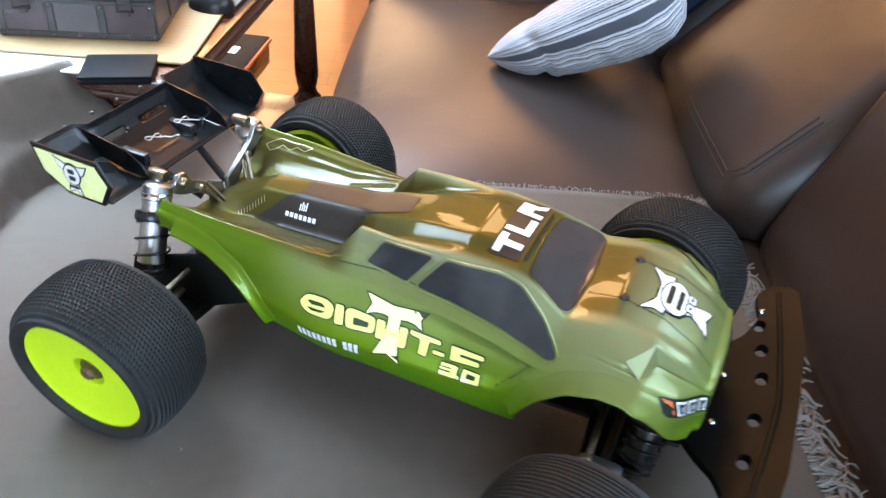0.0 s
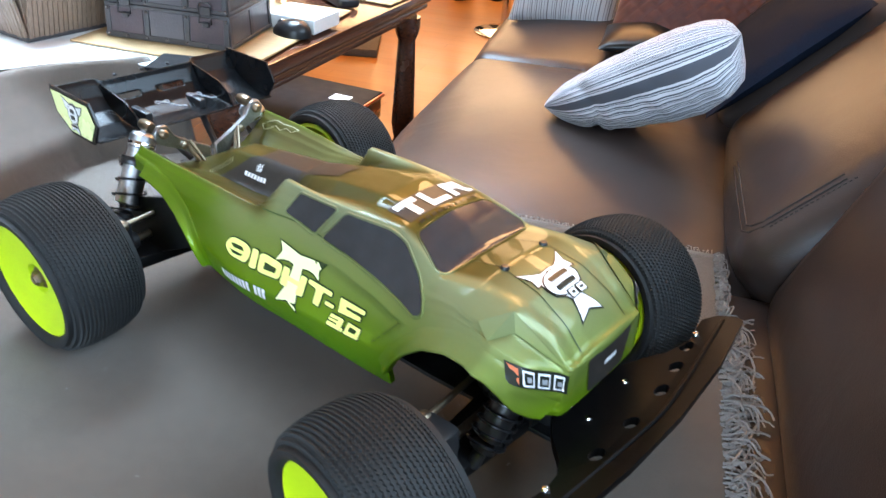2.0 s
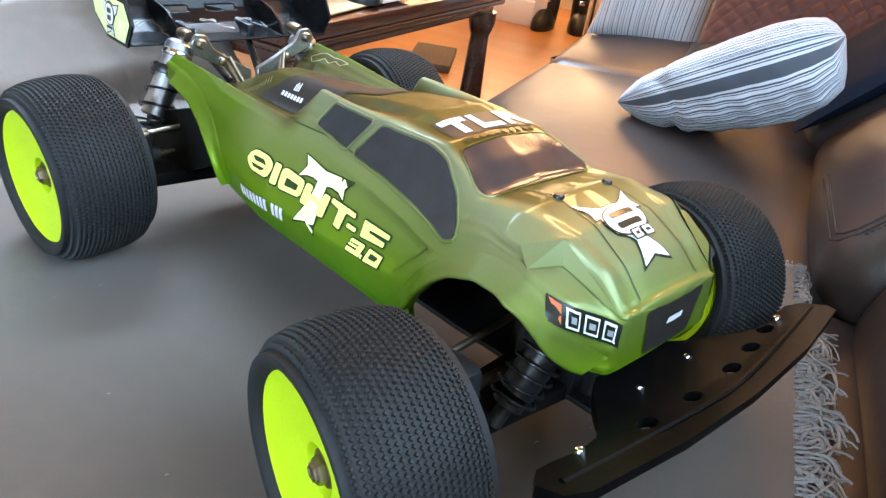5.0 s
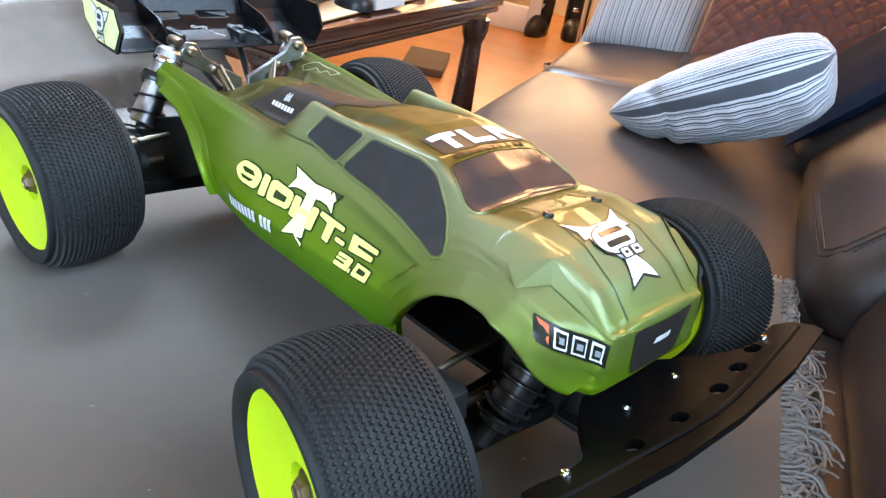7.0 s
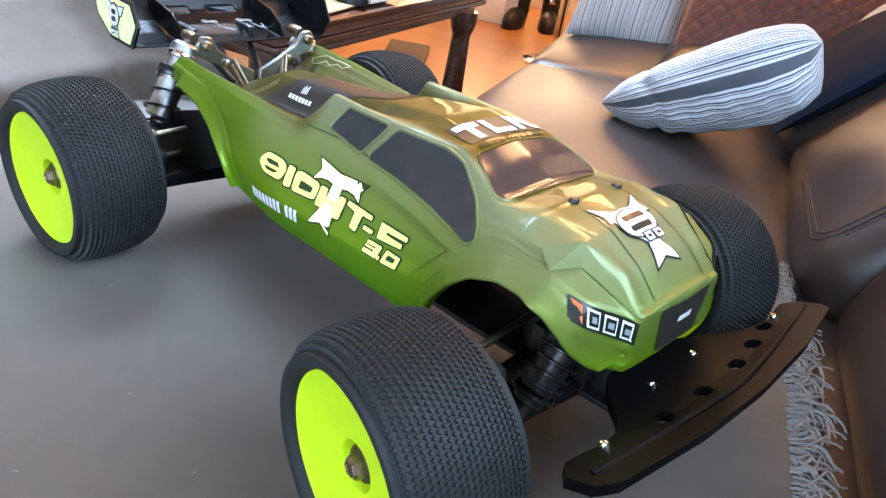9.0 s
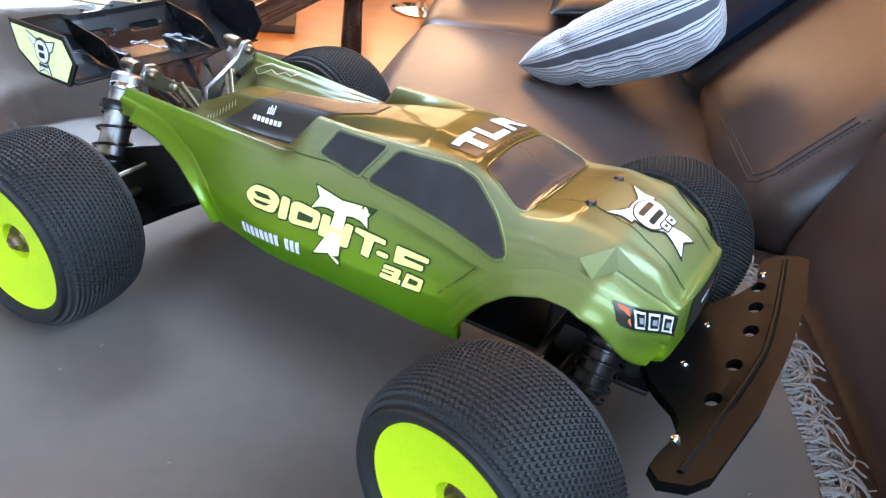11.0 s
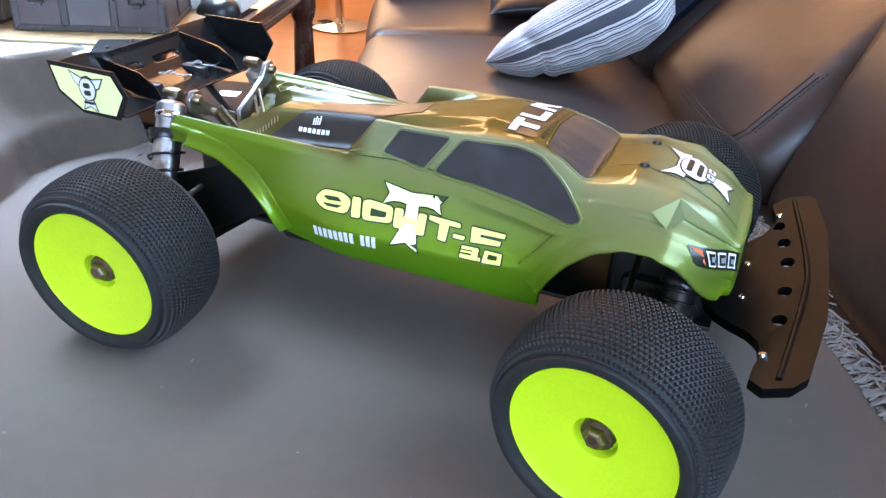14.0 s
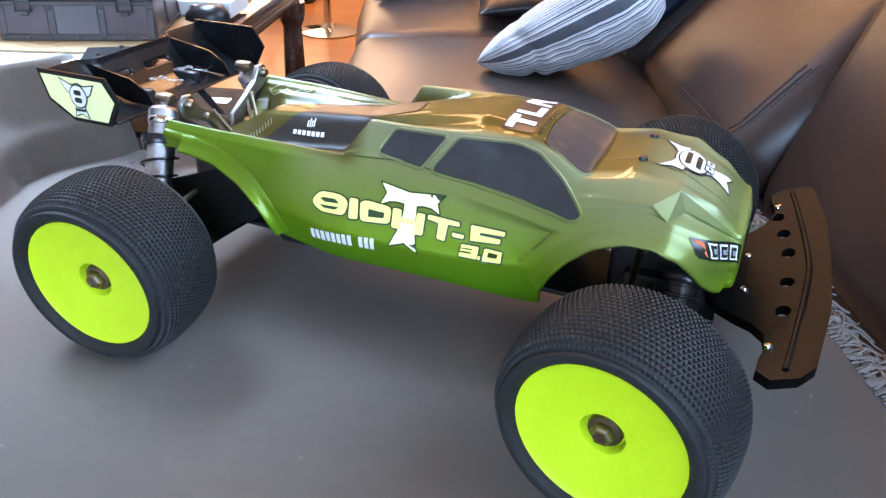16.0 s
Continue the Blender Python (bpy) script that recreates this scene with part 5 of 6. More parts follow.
# flat dark film drawn as crease shade under the belt line and at the door panel's pointed end
for view in ("side", "far_side"):
    high = [(x, rail(7, x)[1] + 0.0002) for x in (float(v) for v in np.linspace(-0.045, 0.118, 24))]
    point = [(0.1205, 0.1262), (0.112, 0.1150), (0.099, 0.0998)]
    for line in (high, point):
        decal("groove", [[a, b, (b[0], b[1] - 0.0008), (a[0], a[1] - 0.0008)] for a, b in zip(line, line[1:])], "groove", view, 0.0003, None, "", 0.01)

# hood emblem
HALF_EMBLEM = [(0.1862, 0.0), (0.1866, 0.008), (0.1842, 0.0140), (0.1772, 0.0250), (0.1868, 0.0205), (0.1938, 0.0222), (0.1935, 0.0180), (0.1990, 0.0188), (0.2050, 0.0158), (0.2090, 0.0085), (0.2130, 0.0056), (0.2262, 0.0127), (0.2228, 0.0)]
HOOD = [(x, y - 0.0015) for x, y in HALF_EMBLEM] + [(x, -y - 0.0015) for x, y in HALF_EMBLEM[-2:0:-1]]


def oval(cx, cy, rx, ry):
    return [(cx + rx * math.cos(a), cy + ry * math.sin(a)) for a in np.linspace(0, 2 * math.pi, 33)[:-1]]


decal("hood_emblem_outline", [grow(HOOD, 0.0012)], "decal_black", "top", 0.0005, None, "dark outline", 0.006)
decal("hood_emblem", [HOOD], "decal_white", "top", 0.0008, None, "white pointed emblem on the hood", 0.006)
decal("hood_ring", [oval(0.1988, -0.0015, 0.0112, 0.0190)], "decal_black", "top", 0.0010, None, "", 0.006)
decal("hood_disc", [oval(0.1988, -0.0015, 0.0101, 0.0177)], "decal_white", "top", 0.0012, None, "", 0.006)
for x in (0.1949, 0.2022):
    decal("hood_slot", [rounded([(x - 0.0019, -0.0125), (x + 0.0019, -0.0125), (x + 0.0019, 0.0095), (x - 0.0019, 0.0095)], 0.0015)], "decal_black", "top", 0.0016, None, "", 0.006)
for y0, y1 in ((-0.0070, 0.0000), (0.0030, 0.0110)):
    decal("hood_tag_outline", [rounded([(0.2062, y0 - 0.001), (0.2132, y0 - 0.001), (0.2132, y1 + 0.001), (0.2062, y1 + 0.001)], 0.001)], "decal_black", "top", 0.0018, None, "", 0.006)
    decal("hood_tag", [rounded([(0.2070, y0), (0.2124, y0), (0.2124, y1), (0.2070, y1)], 0.0008)], "decal_white", "top", 0.0021, None, "", 0.006)
    decal("hood_tag_slot", [[(0.2088, y0 + 0.0018), (0.2106, y0 + 0.0018), (0.2106, y1 - 0.0018), (0.2088, y1 - 0.0018)]], "decal_black", "top", 0.0024, None, "", 0.006)
# white bars above the windscreen
decal("roof_band", [[(0.064, -0.036), (0.088, -0.036), (0.088, 0.043), (0.064, 0.043)]], "black_film", "top", 0.0005, None, "dark roof band")
ROOF = [[(0.060, -0.038), (0.066, -0.038), (0.066, -0.016), (0.060, -0.016)], [(0.066, -0.030), (0.080, -0.030), (0.080, -0.023), (0.066, -0.023)],
        [(0.060, -0.012), (0.080, -0.012), (0.080, -0.006), (0.060, -0.006)], [(0.074, -0.006), (0.080, -0.006), (0.080, 0.010), (0.074, 0.010)],
        [(0.060, 0.014), (0.080, 0.014), (0.080, 0.020), (0.060, 0.020)], [(0.060, 0.020), (0.071, 0.020), (0.071, 0.034), (0.060, 0.034)], [(0.071, 0.026), (0.080, 0.031), (0.080, 0.037), (0.071, 0.033)]]
ROOF = [[(x + 0.006, y + 0.005) for x, y in o] for o in ROOF]
for o in ROOF:
    decal("roof_bar", [o], "decal_white", "top", 0.0010, None, "plain white bar", 0.006)
decal("roof_small_mark", [[(0.0905, -0.031 + 0.007 * i), (0.0935, -0.031 + 0.007 * i), (0.0935, -0.026 + 0.007 * i), (0.0905, -0.026 + 0.007 * i)] for i in range(10)], "decal_black", "top", 0.0010, None, "row of small dark bars")

# crisp facets of the step over the lamps
for s in (-1, 1):
    bm = bmesh.new()
    A, B, C, D, T = (bm.verts.new(p) for p in ((0.1972, s * 0.0568, 0.1615), (0.182, s * 0.0750, 0.1555), (0.1935, s * 0.0800, 0.1478), (0.2025, s * 0.0610, 0.1490), (0.2392, s * 0.0496, 0.1318)))
    for f in ((A, B, C, D), (A, D, T)):
        bm.faces.new(f)
    part("hood_shoulder", bm, "paint", body, "", False)
# thin dark film strip on each side of the hood
for s in (-1, 1):
    decal("hood_line", [[(0.140, s * 0.0235), (0.1400, s * 0.0243), (0.2370, s * 0.0308), (0.2370, s * 0.0300)]], "outline", "top", 0.0004, None, "fine dark line along the hood")
# grille and headlights
decal("grille", [rounded([(-0.030, 0.1315), (-0.024, 0.1015), (0.024, 0.1015), (0.030, 0.1315)], 0.003)], "black_film", "front", 0.0008, None, "black grille panel")
decal("grille_mark", [bar(-0.008, 0.008, 0.117, 0.121, 0.001, 0.001)], "decal_white", "front", 0.0013, None, "plain white bar")


def headlight(s):
    """A wrap-round lamp decal between the nose and the wheel arch."""
    def at(u, v, lift):
        lo, hi = Vector((0.2385, s * 0.047, 0.1135)), Vector((0.2385, s * 0.047, 0.1275))
        lo2, hi2 = Vector((0.2105, s * 0.0795, 0.1285)), Vector((0.2075, s * 0.079, 0.1405))
        a, b = lo.lerp(lo2, u), hi.lerp(hi2, u)
        p = a.lerp(b, v)
        out = Vector((0.62, s * 0.75, 0.15))
        hit, nrm, _, _ = SHELL.ray_cast(p + out * 0.06, -out)
        if hit is None or (hit - p).length > 0.03:
            return p + out * lift
        if nrm.dot(out) < 0:
            nrm = -nrm
        return hit + nrm * (lift + 0.0006)

    def patch(name, u0, u1, v0, v1, lift, material, label=""):
        bm = bmesh.new()
        add_grid(bm, 8, 4, lambda a, b: at(u0 + (u1 - u0) * a, v0 + (v1 - v0) * b, lift))
        return part(name, bm, material, body, label)
    patch("headlight", 0, 1, 0, 1, 0.0003, "decal_black", "black headlight surround")
    for u0, u1 in ((0.05, 0.24), (0.30, 0.50), (0.56, 0.74)):
        patch("headlight_lens", u0, u1, 0.10, 0.88, 0.0007, "decal_white", "white lamp square")
        patch("headlight_core", u0 + 0.022, u1 - 0.022, 0.22, 0.78, 0.0011, "decal_black")
        patch("headlight_pip", u0 + 0.055, u1 - 0.055, 0.36, 0.62, 0.0015, "decal_grey")
    bm = bmesh.new()
    bm.faces.new([bm.verts.new(at(u, v, 0.0008)) for u, v in ((0.80, 0.12), (0.80, 0.85), (0.97, 0.92))])
    part("turn_signal", bm, "decal_red", body, "orange corner lamp")


headlight(-1), headlight(1)
for s in (-1, 1):
    bm = bmesh.new()
    add_lathe(bm, [(0.0055, 0), (0.0055, 0.001), (0.0035, 0.0016), (0.0034, 0.0032), (0.0026, 0.0042), (0, 0.0044)], pose(0.166, s * 0.0245, 0.1645), 20)
    part("body_post", bm, "plastic", truck, "black body mount post")

# ---- wheels ----
TYRE, RIM, WIDTH = 0.0732, 0.0516, 0.070


def wheel(x, y, steer, camber):
    """Rim with nut and tyre, the outer face towards -y in its own frame."""
    s = 1 if y < 0 else -1
    m = pose(x, y, 0.0692, 0, 0, steer + (0 if s > 0 else 180)) @ pose(0, 0, 0, camber, 0, 0)
    axis = pose(0, 0, 0, 90, 0, 0)      # z of the lathe to -y
    bm = lathe([(0.0, -0.0125), (0.0118, -0.0125), (0.0128, -0.0115), (0.0132, -0.0060), (0.0140, -0.0046), (0.0155, -0.0044), (0.03, -0.0022), (RIM - 0.005, 0.0005), (RIM - 0.0015, 0.0022), (RIM, 0.003), (RIM + 0.0006, 0.0015),
                (RIM - 0.0005, -0.008), (RIM - 0.003, -0.012), (RIM - 0.003, 0.010 - WIDTH), (RIM, 0.007 - WIDTH), (RIM - 0.004, 0.006 - WIDTH), (RIM - 0.006, -0.012), (RIM - 0.008, -0.009), (0.02, -0.014), (0.0, -0.016)], axis, 64)
    w = part("wheel", bm, "neon", truck, "neon yellow dish wheel")
    w.matrix_local = m
    # tyre
    half = WIDTH / 2
    prof = []
    for a in np.linspace(0, 1, 29):
        u = -1 + 2 * a
        rr = TYRE - 0.0030 - 0.0070 * abs(u) ** 2.6 - 0.009 * max(0.0, (abs(u) - 0.82) / 0.18) ** 2
        prof.append((rr, u * half))
    wall = ((RIM - 0.0012, -0.006), (RIM + 0.0012, -0.0015), (RIM + 0.0035, 0.0010), (RIM + 0.0065, 0.0022), (RIM + 0.0095, 0.0018))
    prof = [(r, -half - d) for r, d in wall] + prof[1:-1] + [(r, half + d) for r, d in wall[::-1]]
    part("tyre", lathe(prof, pose(0, WIDTH / 2 - 0.006, 0) @ axis, 72), "rubber", w, "black knobbly rubber tyre")
    bm = bmesh.new()
    n, rows_ = 132, 20
    for j in range(rows_):
        u = -0.90 + 1.80 * j / (rows_ - 1)
        rr = TYRE - 0.0030 - 0.0070 * abs(u) ** 2.6 - 0.009 * max(0.0, (abs(u) - 0.82) / 0.18) ** 2
        for i in range(n):
            a = 2 * math.pi * (i + 0.5 * (j % 2)) / n
            # small tapered square pins
            p = Matrix.Rotation(a, 4, "Z") @ Matrix.Translation((rr, 0, u * half)) @ Matrix.Rotation(radians(90), 4, "Y") @ Matrix.Rotation(radians(45), 4, "Z")
            q = (0.00105, 0.00075)
            vs = [bm.verts.new(p @ Vector((sx * q[k], sy * q[k], h))) for k, h in ((0, -0.0006), (1, 0.0015)) for sx, sy in ((-1, -1), (1, -1), (1, 1), (-1, 1))]
            bm.faces.new(vs[4:])
            for k in range(4):
                bm.faces.new((vs[k], vs[(k + 1) % 4], vs[4 + (k + 1) % 4], vs[4 + k]))
    bmesh.ops.transform(bm, matrix=pose(0, WIDTH / 2 - 0.006, 0) @ axis, verts=bm.verts)
    me = bpy.data.meshes.new("tread")
    bm.normal_update()
    bm.to_mesh(me)
    bm.free()
    me.materials.append(M["rubber"])
    tread = new("tread", me)
    tread.parent = w
    tagged(tread, kind="stuff")
    bm = lathe([(0, -0.0010), (0.0030, -0.0010), (0.0034, -0.0004), (0.0046, -0.0004), (0.0052, -0.0014), (0.0066, -0.0022), (0.0076, -0.0040), (0.0080, -0.0128)], axis, 6)
    nut = part("wheel_nut", bm, "steel", w, "bronze-grey wheel nut in a recess", True, 25)
    part("nut_flange", lathe([(0.0060, -0.0060), (0.0098, -0.0066), (0.0108, -0.0082), (0.0108, -0.0128)], axis, 17), "steel", nut, "", True, 20)
    return w


wheel(0.187, -0.209, -10.9, 4), wheel(-0.1885, -0.197, 2.5, 4), wheel(0.186, 0.177, -10.9, 4), wheel(-0.1885, 0.186, -2.5, 4)

# ---- chassis, arms, shocks ----
bm = plate([(-0.235, -0.04), (-0.12, -0.042), (0.12, -0.042), (0.235, -0.035), (0.235, 0.035), (0.12, 0.042), (-0.12, 0.042), (-0.235, 0.04)], 0.004, pose(0, 0, 0.052), 0.001)
part("chassis_plate", bm, "plastic", truck)
for s in (-1, 1):
    bm = bmesh.new()
    o = [(-0.222, 0.034), (-0.108, 0.092), (-0.110, 0.126), (-0.150, 0.124), (-0.236, 0.093), (-0.246, 0.062)]
    add_plate(bm, o, 0.003, Matrix(((1, 0, 0, 0), (0, 0, 1, s * 0.084 - 0.0015), (0, 1, 0, 0), (0, 0, 0, 1))))
    bmesh.ops.bevel(bm, geom=bm.edges[:], offset=0.0008, segments=1, profile=0.5, affect="EDGES")
    part("mud_guard", bm, "matte_black", truck, "black mud guard plate beside the body")
for x, n in ((-0.19, "rear_gearbox"), (0.19, "front_gearbox")):
    bm = box((0.075, 0.055, 0.055), pose(x, 0, 0.078), 0.008, 3)
    add_box(bm, (0.05, 0.075, 0.03), pose(x, 0, 0.068), 0.006, 2)
    part(n, bm, "plastic", truck)
bm = box((0.20, 0.06, 0.06), pose(-0.02, -0.03, 0.083), 0.006, 2)
add_box(bm, (0.16, 0.045, 0.055), pose(-0.02, 0.04, 0.08), 0.006, 2)
part("battery_tray", bm, "plastic", truck)
for sx in (-1, 1):
    for s in (-1, 1):
        x = sx * 0.188
        bm = bmesh.new()
        pts = [(-0.024, 0.028), (0.024, 0.028), (0.020, 0.07), (0.017, 0.118), (-0.017, 0.118), (-0.020, 0.07)]
        add_plate(bm, [(x + a, s * b) for a, b in (pts if s > 0 else pts[::-1])], 0.012, pose(0, 0, 0.050))
        bmesh.ops.bevel(bm, geom=bm.edges[:], offset=0.002, segments=2, profile=0.5, affect="EDGES")
        part("suspension_arm", bm, "matte_black", truck)
        bm = bmesh.new()
        add_box(bm, (0.030, 0.022, 0.055), pose(x, s * 0.120, 0.072), 0.005, 2)
        add_rod(bm, (x, s * 0.10, 0.072), (x, s * 0.166, 0.072), 0.008)
        part("hub_carrier", bm, "plastic", truck)
        bm = bmesh.new()
        add_rod(bm, (x, s * 0.02, 0.075), (x, s * 0.125, 0.072), 0.0035)
        part("drive_shaft", bm, "steel", truck)
        bm = bmesh.new()
        add_rod(bm, (x - sx * 0.012, s * 0.03, 0.103), (x - sx * 0.01, s * 0.118, 0.096), 0.0024)
        for q in (0.03, 0.118):
            add_lathe(bm, [(0, -0.004), (0.005, -0.004), (0.0058, 0), (0.005, 0.004), (0, 0.004)], pose(x - sx * 0.011, s * q, 0.103 - 0.08 * (q - 0.03), 90), 12)
        part("camber_link", bm, "steel", truck)


def shock(top, foot, metal):
    """An oil shock with its spring, between two points."""
    a, b = Vector(foot), Vector(top)
    n = (b - a).length
    m = toward(a, b)
    r = 0.0122 if metal else 0.0116
    sh = part("shock_absorber", lathe([(0, n), (0.004, n), (0.004, n - 0.006), (r * 0.75, n - 0.007), (r, n - 0.010), (r, n - 0.021), (r * 0.92, n - 0.022), (r * 0.92, n * 0.24), (r * 0.7, n * 0.225), (0, n * 0.225)], m, 28),
              "alloy" if metal else "plastic", truck, "silver threaded shock body" if metal else "")
    part("shock_shaft", lathe([(0, n * 0.40), (0.0018, n * 0.40), (0.0018, 0.016), (0.006, 0.015), (0.0095, 0.013), (0.0095, 0.010), (0.005, 0.008), (0.005, -0.004), (0, -0.004)], m, 16), "plastic", sh)
    part("spring_collar", lathe([(r * 0.9, n * 0.60), (r * 1.28, n * 0.60), (r * 1.34, n * 0.62), (r * 1.34, n * 0.66), (r * 1.28, n * 0.68), (r * 0.9, n * 0.68)], m, 28), "spring", sh, "dark spring collar")
    bm = bmesh.new()
    pts = []
    turns = 3.2 if metal else 4.5
    for k in range(int(turns * 20) + 1):
        t = k / (turns * 20)
        pts.append(m @ Vector((r * 1.16 * math.cos(2 * math.pi * turns * t), r * 1.16 * math.sin(2 * math.pi * turns * t), 0.013 + (n * 0.60 - 0.013) * t)))
    add_tube(bm, pts, 0.0011, 6)
    part("spring", bm, "spring", sh, "dark coil spring")
    bm = bmesh.new()
    add_lathe(bm, [(0, -0.008), (0.0045, -0.008), (0.0055, -0.004), (0.0055, 0.004), (0.0045, 0.008), (0, 0.008)], Matrix.Translation(b) @ pose(0, 0, 0, 0, 90, 0), 14)
    part("shock_bolt", bm, "steel", sh)
    if metal:
        part("shock_cap", lathe([(r * 1.02, n - 0.0205), (r * 1.04, n - 0.0195), (r * 1.04, n - 0.017), (r * 1.0, n - 0.016)], m, 28), "chrome", sh)


for s in (-1, 1):
    shock((-0.222, s * 0.056, 0.162), (-0.208, s * 0.103, 0.078), True)
    shock((0.214, s * 0.052, 0.128), (0.205, s * 0.094, 0.060), False)
    bm = lathe([(0.0118, 0), (0.0121, 0.001), (0.0121, 0.010), (0.0112, 0.011)], toward((0.2137, s * 0.0575, 0.1185), (0.214, s * 0.052, 0.128)), 24)
    part("shock_band", bm, "alloy", truck, "bare metal shock band")

# rear shock tower: an open V of grey alloy, and the wing mount
SWAP = Matrix(((0, 0, 1, -0.2050), (1, 0, 0, 0), (0, 1, 0, 0), (0, 0, 0, 1)))
for s in (-1, 1):
    bm = bmesh.new()
    o = [(0.003, 0.134), (0.024, 0.1445), (0.041, 0.155), (0.048, 0.1665), (0.057, 0.1675), (0.062, 0.161), (0.060, 0.151), (0.049, 0.1455), (0.030, 0.1375), (0.020, 0.126), (0.020, 0.10), (0.003, 0.10)]
    add_plate(bm, [(s * y, z) for y, z in (o if s > 0 else o[::-1])], 0.0045, SWAP)
    bmesh.ops.bevel(bm, geom=bm.edges[:], offset=0.0008, segments=1, profile=0.5, affect="EDGES")
    part("shock_tower", bm, "dark_alloy", truck, "grey machined shock tower arm")
    bm = bmesh.new()
    add_lathe(bm, [(0, 0), (0.0045, 0), (0.0045, 0.003), (0.003, 0.005), (0, 0.005)], pose(-0.2005, s * 0.0535, 0.1600, 0, 90, 0), 12)
    add_lathe(bm, [(0, 0), (0.0035, 0), (0.0035, 0.003), (0.002, 0.004), (0, 0.004)], pose(-0.2005, s * 0.033, 0.1435, 0, 90, 0), 12)
    part("tower_bolt", bm, "steel", truck)
    bm = bmesh.new()
    add_rod(bm, (-0.215, s * 0.016, 0.12), (-0.268, s * 0.030, 0.152), 0.0034)
    add_box(bm, (0.030, 0.008, 0.010), pose(-0.272, s * 0.031, 0.153), 0.002)
    part("wing_mount", bm, "plastic", truck)
    bm = bmesh.new()
    add_rod(bm, (-0.190, s * 0.018, 0.118), (-0.205, s * 0.030, 0.148), 0.0018)
    add_rod(bm, (-0.182, s * 0.016, 0.118), (-0.197, s * 0.028, 0.148), 0.0018)
    part("brace_rod", bm, "steel", truck)

# front tower
bm = bmesh.new()
add_plate(bm, [(-0.055, 0.118), (-0.03, 0.10), (-0.03, 0.07), (0.03, 0.07), (0.03, 0.10), (0.055, 0.118), (0.055, 0.13), (0.03, 0.122), (-0.03, 0.122), (-0.055, 0.13)], 0.005, Matrix(((0, 0, 1, 0.206), (1, 0, 0, 0), (0, 1, 0, 0), (0, 0, 0, 1))))
part("front_tower", bm, "plastic", truck)

# ---- rear wing ----
bm = bmesh.new()
WP = [(-0.312, 0.183), (-0.309, 0.1800), (-0.300, 0.168), (-0.286, 0.158), (-0.268, 0.1515), (-0.246, 0.149), (-0.236, 0.150)]


def wing_point(u, v):
    y = -0.096 + 0.199 * v
    x, z = (float(np.interp(u, np.linspace(0, 1, 7), [p[i] for p in WP])) for i in (0, 1))
    mid = 1 / (1 + math.exp((abs(y) - 0.052) * 700))
    return Vector((x + mid * 0.010 * (1 - u), y, z - mid * 0.004 * math.sin(math.pi * u)))


add_grid(bm, 48, 60, wing_point)
# long slots through the wing below its lip
bmesh.ops.delete(bm, geom=[f for f in bm.faces if 0.1628 < f.calc_center_median().z < 0.1672 and f.calc_center_median().x < -0.28 and (-0.046 < f.calc_center_median().y < -0.016 or 0.004 < f.calc_center_median().y < 0.032)], context="FACES")
wing = part("wing", bm, "wing_black", truck, "gloss black plastic rear wing")
wing.modifiers.new("thickness", "SOLIDIFY").thickness = 0.0016
for y in (-0.053, 0.053):
    bm = bmesh.new()
    o = [(-0.310, 0.180), (-0.300, 0.180), (-0.258, 0.173), (-0.242, 0.163), (-0.236, 0.152), (-0.262, 0.153), (-0.286, 0.159)]
    add_plate(bm, o, 0.0016, Matrix(((1, 0, 0, 0), (0, 0, -1, y + 0.0008), (0, 1, 0, 0), (0, 0, 0, 1))))
    part("wing_fin", bm, "wing_black", wing)
for y in np.linspace(-0.09, 0.09, 7):
    part("wing_rivet", lathe([(0, 0.0015), (0.0018, 0.001), (0.002, -0.001)], pose(-0.314, float(y), 0.182), 8), "plastic", wing)
PLATE = [(-0.312, 0.187), (-0.243, 0.187), (-0.231, 0.1685), (-0.2425, 0.1475), (-0.280, 0.1475), (-0.304, 0.162)]
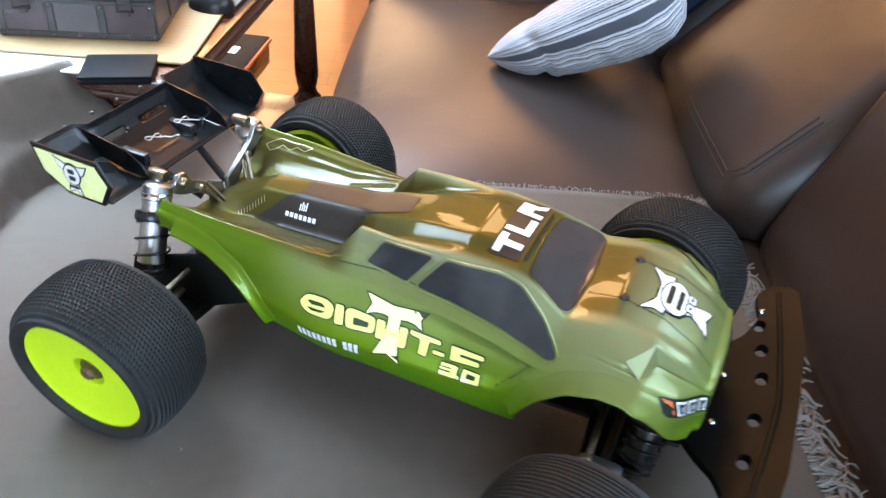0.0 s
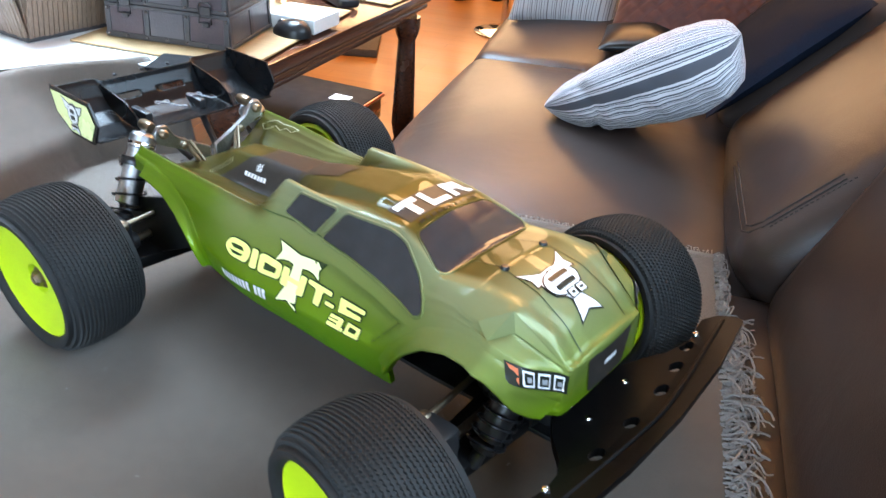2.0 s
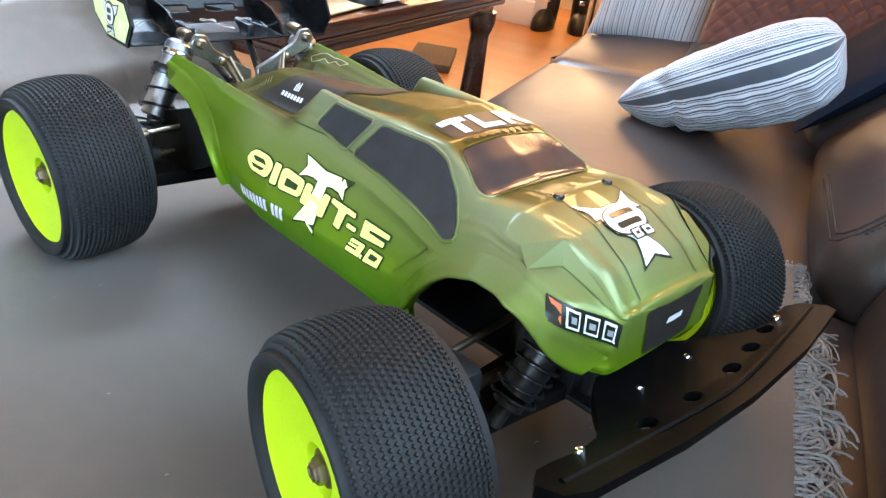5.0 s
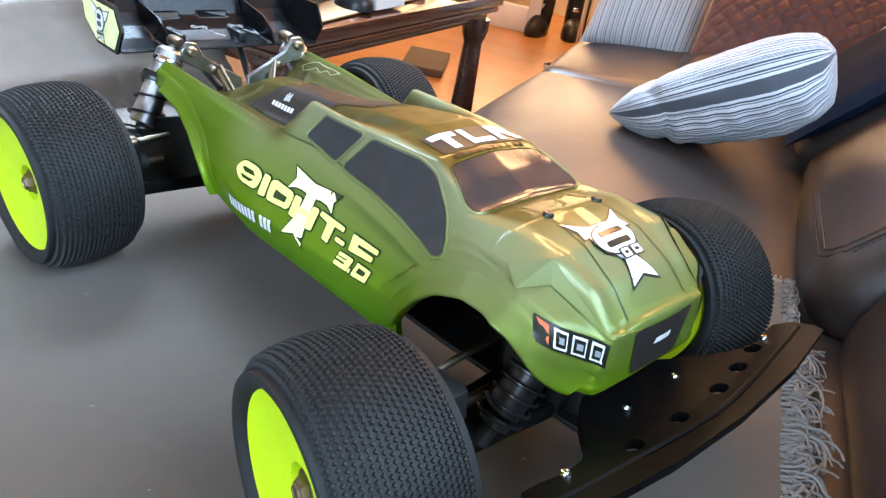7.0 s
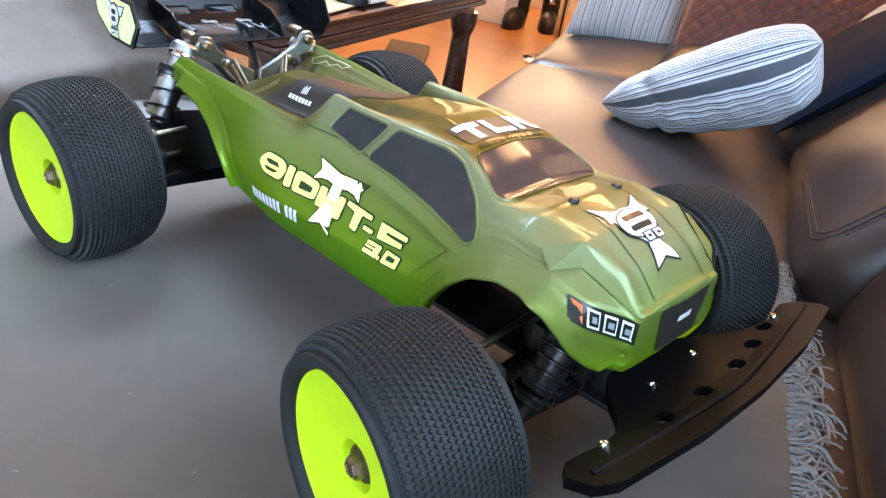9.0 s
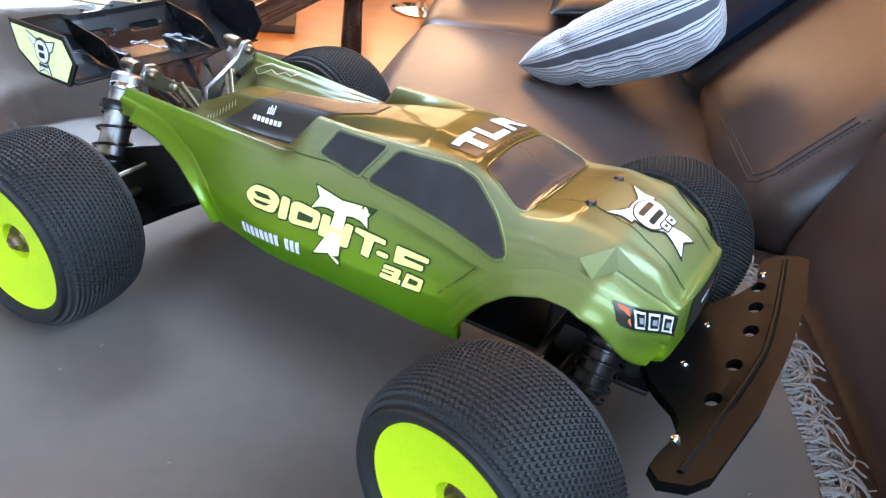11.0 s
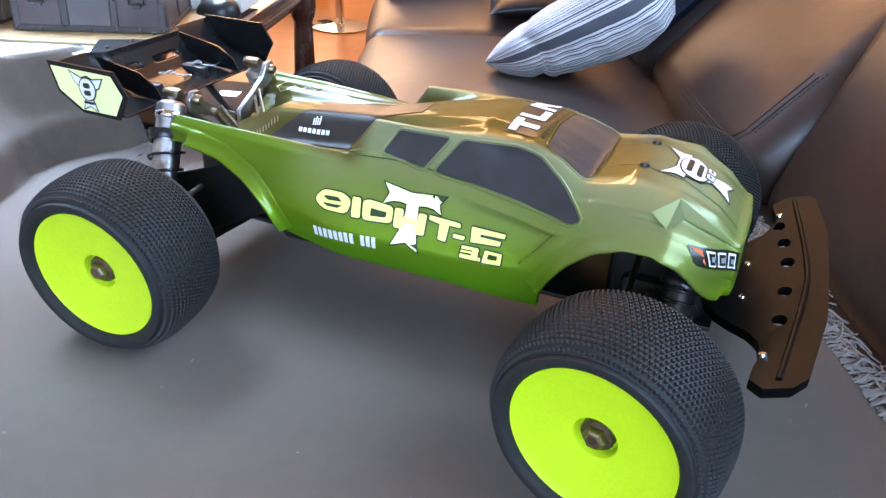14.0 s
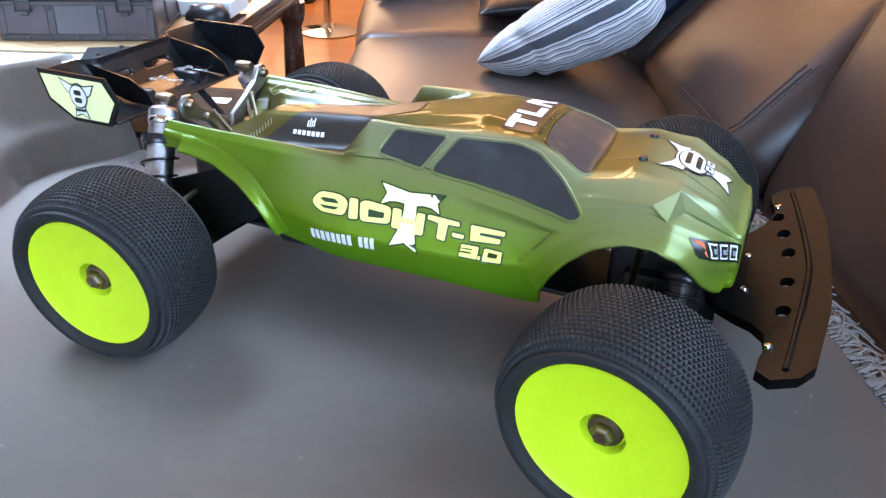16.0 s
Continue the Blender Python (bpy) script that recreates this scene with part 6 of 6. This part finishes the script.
for s in (-1, 1):
    bm = bmesh.new()
    add_plate(bm, PLATE, 0.0022, Matrix(((1, 0, 0, 0), (0, 0, -1, (0.104 if s > 0 else -0.0970) + 0.0011), (0, 1, 0, 0), (0, 0, 0, 1))))
    part("end_plate", bm, "wing_black", wing, "black wing end plate")
    m = Matrix(((1, 0, 0, 0), (0, 0, s, 0.1057 if s > 0 else -0.0987), (0, 1, 0, 0), (0, 0, 0, 1)))
    bm = bmesh.new()
    add_plate(bm, grow(PLATE, -0.0034), 0.0004, m)
    part("end_plate_film", bm, "decal_pale", wing, "pale yellow film")
    cx, cz = -0.270, 0.169
    arms = [(-0.0165, 0.0125), (-0.006, 0.0085), (0.000, 0.0105), (0.006, 0.0085), (0.0155, 0.0105), (0.0115, 0.003), (0.0085, 0.0015), (0.0035, -0.008), (0.0065, -0.0165), (0.0, -0.0135), (-0.0065, -0.0165), (-0.0035, -0.008), (-0.0085, 0.002), (-0.0125, 0.005)]
    oval = [(0.0078 * math.cos(q), 0.0005 + 0.0088 * math.sin(q)) for q in np.linspace(0, 2 * math.pi, 25)[:-1]]
    slots = [rounded([(-0.0035, z0 - 0.0021), (0.0035, z0 - 0.0021), (0.0035, z0 + 0.0021), (-0.0035, z0 + 0.0021)], 0.0015) for z0 in (-0.0026, 0.0036)]
    foot = [[(x0 - 0.0016, -0.0118), (x0 + 0.0016, -0.0118), (x0 + 0.0016, -0.0096), (x0 - 0.0016, -0.0096)] for x0 in (-0.0035, 0.0, 0.0035)]
    for nm, outlines, d, mat, text in (("end_plate_outline", [arms], 0.001, "decal_black", ""), ("end_plate_emblem", [arms], 0.0, "decal_white", "plain white pointed emblem"), ("end_plate_ring", [oval], 0.0011, "decal_black", ""),
                                       ("end_plate_disc", [oval], 0.0, "decal_white", ""), ("end_plate_slot", slots + foot, 0.0, "decal_black", "")):
        bm = bmesh.new()
        level = 0.0004 + 0.0003 * ("end_plate_outline", "end_plate_emblem", "end_plate_ring", "end_plate_disc", "end_plate_slot").index(nm)
        for o in outlines:
            add_plate(bm, [(cx + a, cz + b) for a, b in (grow(o, d) if d else o)], 0.0003, m @ pose(0, 0, level))
        part(nm, bm, mat, wing, text)
for y in (-0.008, 0.030):
    bm = bmesh.new()
    pts = [(-0.270 + 0.007 * math.cos(a), y + 0.003 * math.sin(a) * math.cos(a) * 1.6, 0.1605) for a in np.linspace(0.15, 2 * math.pi - 0.15, 24)]
    pts += [(-0.263 + 0.018 * t, y + 0.001 * math.sin(9 * t), 0.1575 - 0.004 * t) for t in np.linspace(0, 1, 8)]
    add_tube(bm, [(p[1] * 0 + p[0], y + (p[1] - y) * 1.4, p[2]) for p in pts], 0.0007, 6)
    part("body_clip", bm, "alloy", wing, "bent wire body clip").matrix_local = pose(-0.270, y, 0, 0, 0, 70) @ pose(0.270, -y, 0)
bm = bmesh.new()
for k in range(3):
    add_tube(bm, [wing_point(0.55 + 0.04 * math.sin(5 * t + k), 0.06 + 0.15 * t) + Vector((0, 0, 0.0012)) for t in np.linspace(0, 1, 18)], 0.0006, 4)
part("wing_mark", bm, "decal_grey", wing, "thin looping signature-like stroke")

# ---- front bumper ----
HALF = [(0.226, 0.0), (0.226, 0.034), (0.236, 0.050), (0.246, 0.064), (0.258, 0.078), (0.265, 0.092), (0.2665, 0.108), (0.263, 0.124), (0.262, 0.136), (0.270, 0.147), (0.285, 0.147), (0.293, 0.138), (0.302, 0.070), (0.304, 0.0)]


def bumper_height(x, y):
    return 0.0755 + 0.34 * max(0, x - 0.235) + 0.04 * abs(y) + max(0, x - 0.2835 + 0.1 * abs(y) * 0.3) * 0.2


HOLES = [(0.2685, 0.092), (0.2735, 0.061), (0.2775, 0.028), (0.2775, -0.018), (0.2755, -0.062)]
bm = bmesh.new()
loops = [HALF + [(x, -y) for x, y in HALF[::-1] if y > 0]]
loops += [[(x + 0.0048 * math.cos(a), y + 0.0078 * math.sin(a)) for a in np.linspace(0, 2 * math.pi, 17)[:-1]] for x, y in HOLES]
edges = []
for loop in loops:
    vs = [bm.verts.new((x, y, bumper_height(x, y))) for x, y in loop]
    edges += [bm.edges.new((vs[i], vs[(i + 1) % len(vs)])) for i in range(len(vs))]
bmesh.ops.triangle_fill(bm, use_beauty=True, use_dissolve=False, edges=edges, normal=(0, 0, 1))
faces = bm.faces[:]
top = {v: v.co.copy() for v in bm.verts}
out = bmesh.ops.extrude_face_region(bm, geom=faces)
for v in [g for g in out["geom"] if isinstance(g, bmesh.types.BMVert)]:
    v.co.z -= 0.007
bumper = part("front_bumper", bm, "bumper_black", truck, "wide black nylon front bumper with punched holes")
bm = bmesh.new()
add_tube(bm, [(0.2775 + 0.0135 * (1 - (abs(y) / 0.14) ** 1.3), y, bumper_height(0.2775 + 0.0135 * (1 - (abs(y) / 0.14) ** 1.3), y) + 0.0005) for y in np.linspace(-0.138, 0.138, 40)], 0.0022, 8)
part("bumper_ridge", bm, "bumper_black", bumper)
for x, y in ((0.251, 0.027), (0.251, -0.027), (0.268, 0.110), (0.268, -0.110)):
    bm = lathe([(0, 0.0022), (0.0011, 0.0022), (0.0013, 0.0018), (0.0024, 0.0022), (0.0029, 0.0013), (0.0029, -0.001)], pose(x, y, bumper_height(x, y), 0, -16, 0), 14)
    part("screw", bm, "chrome", bumper)
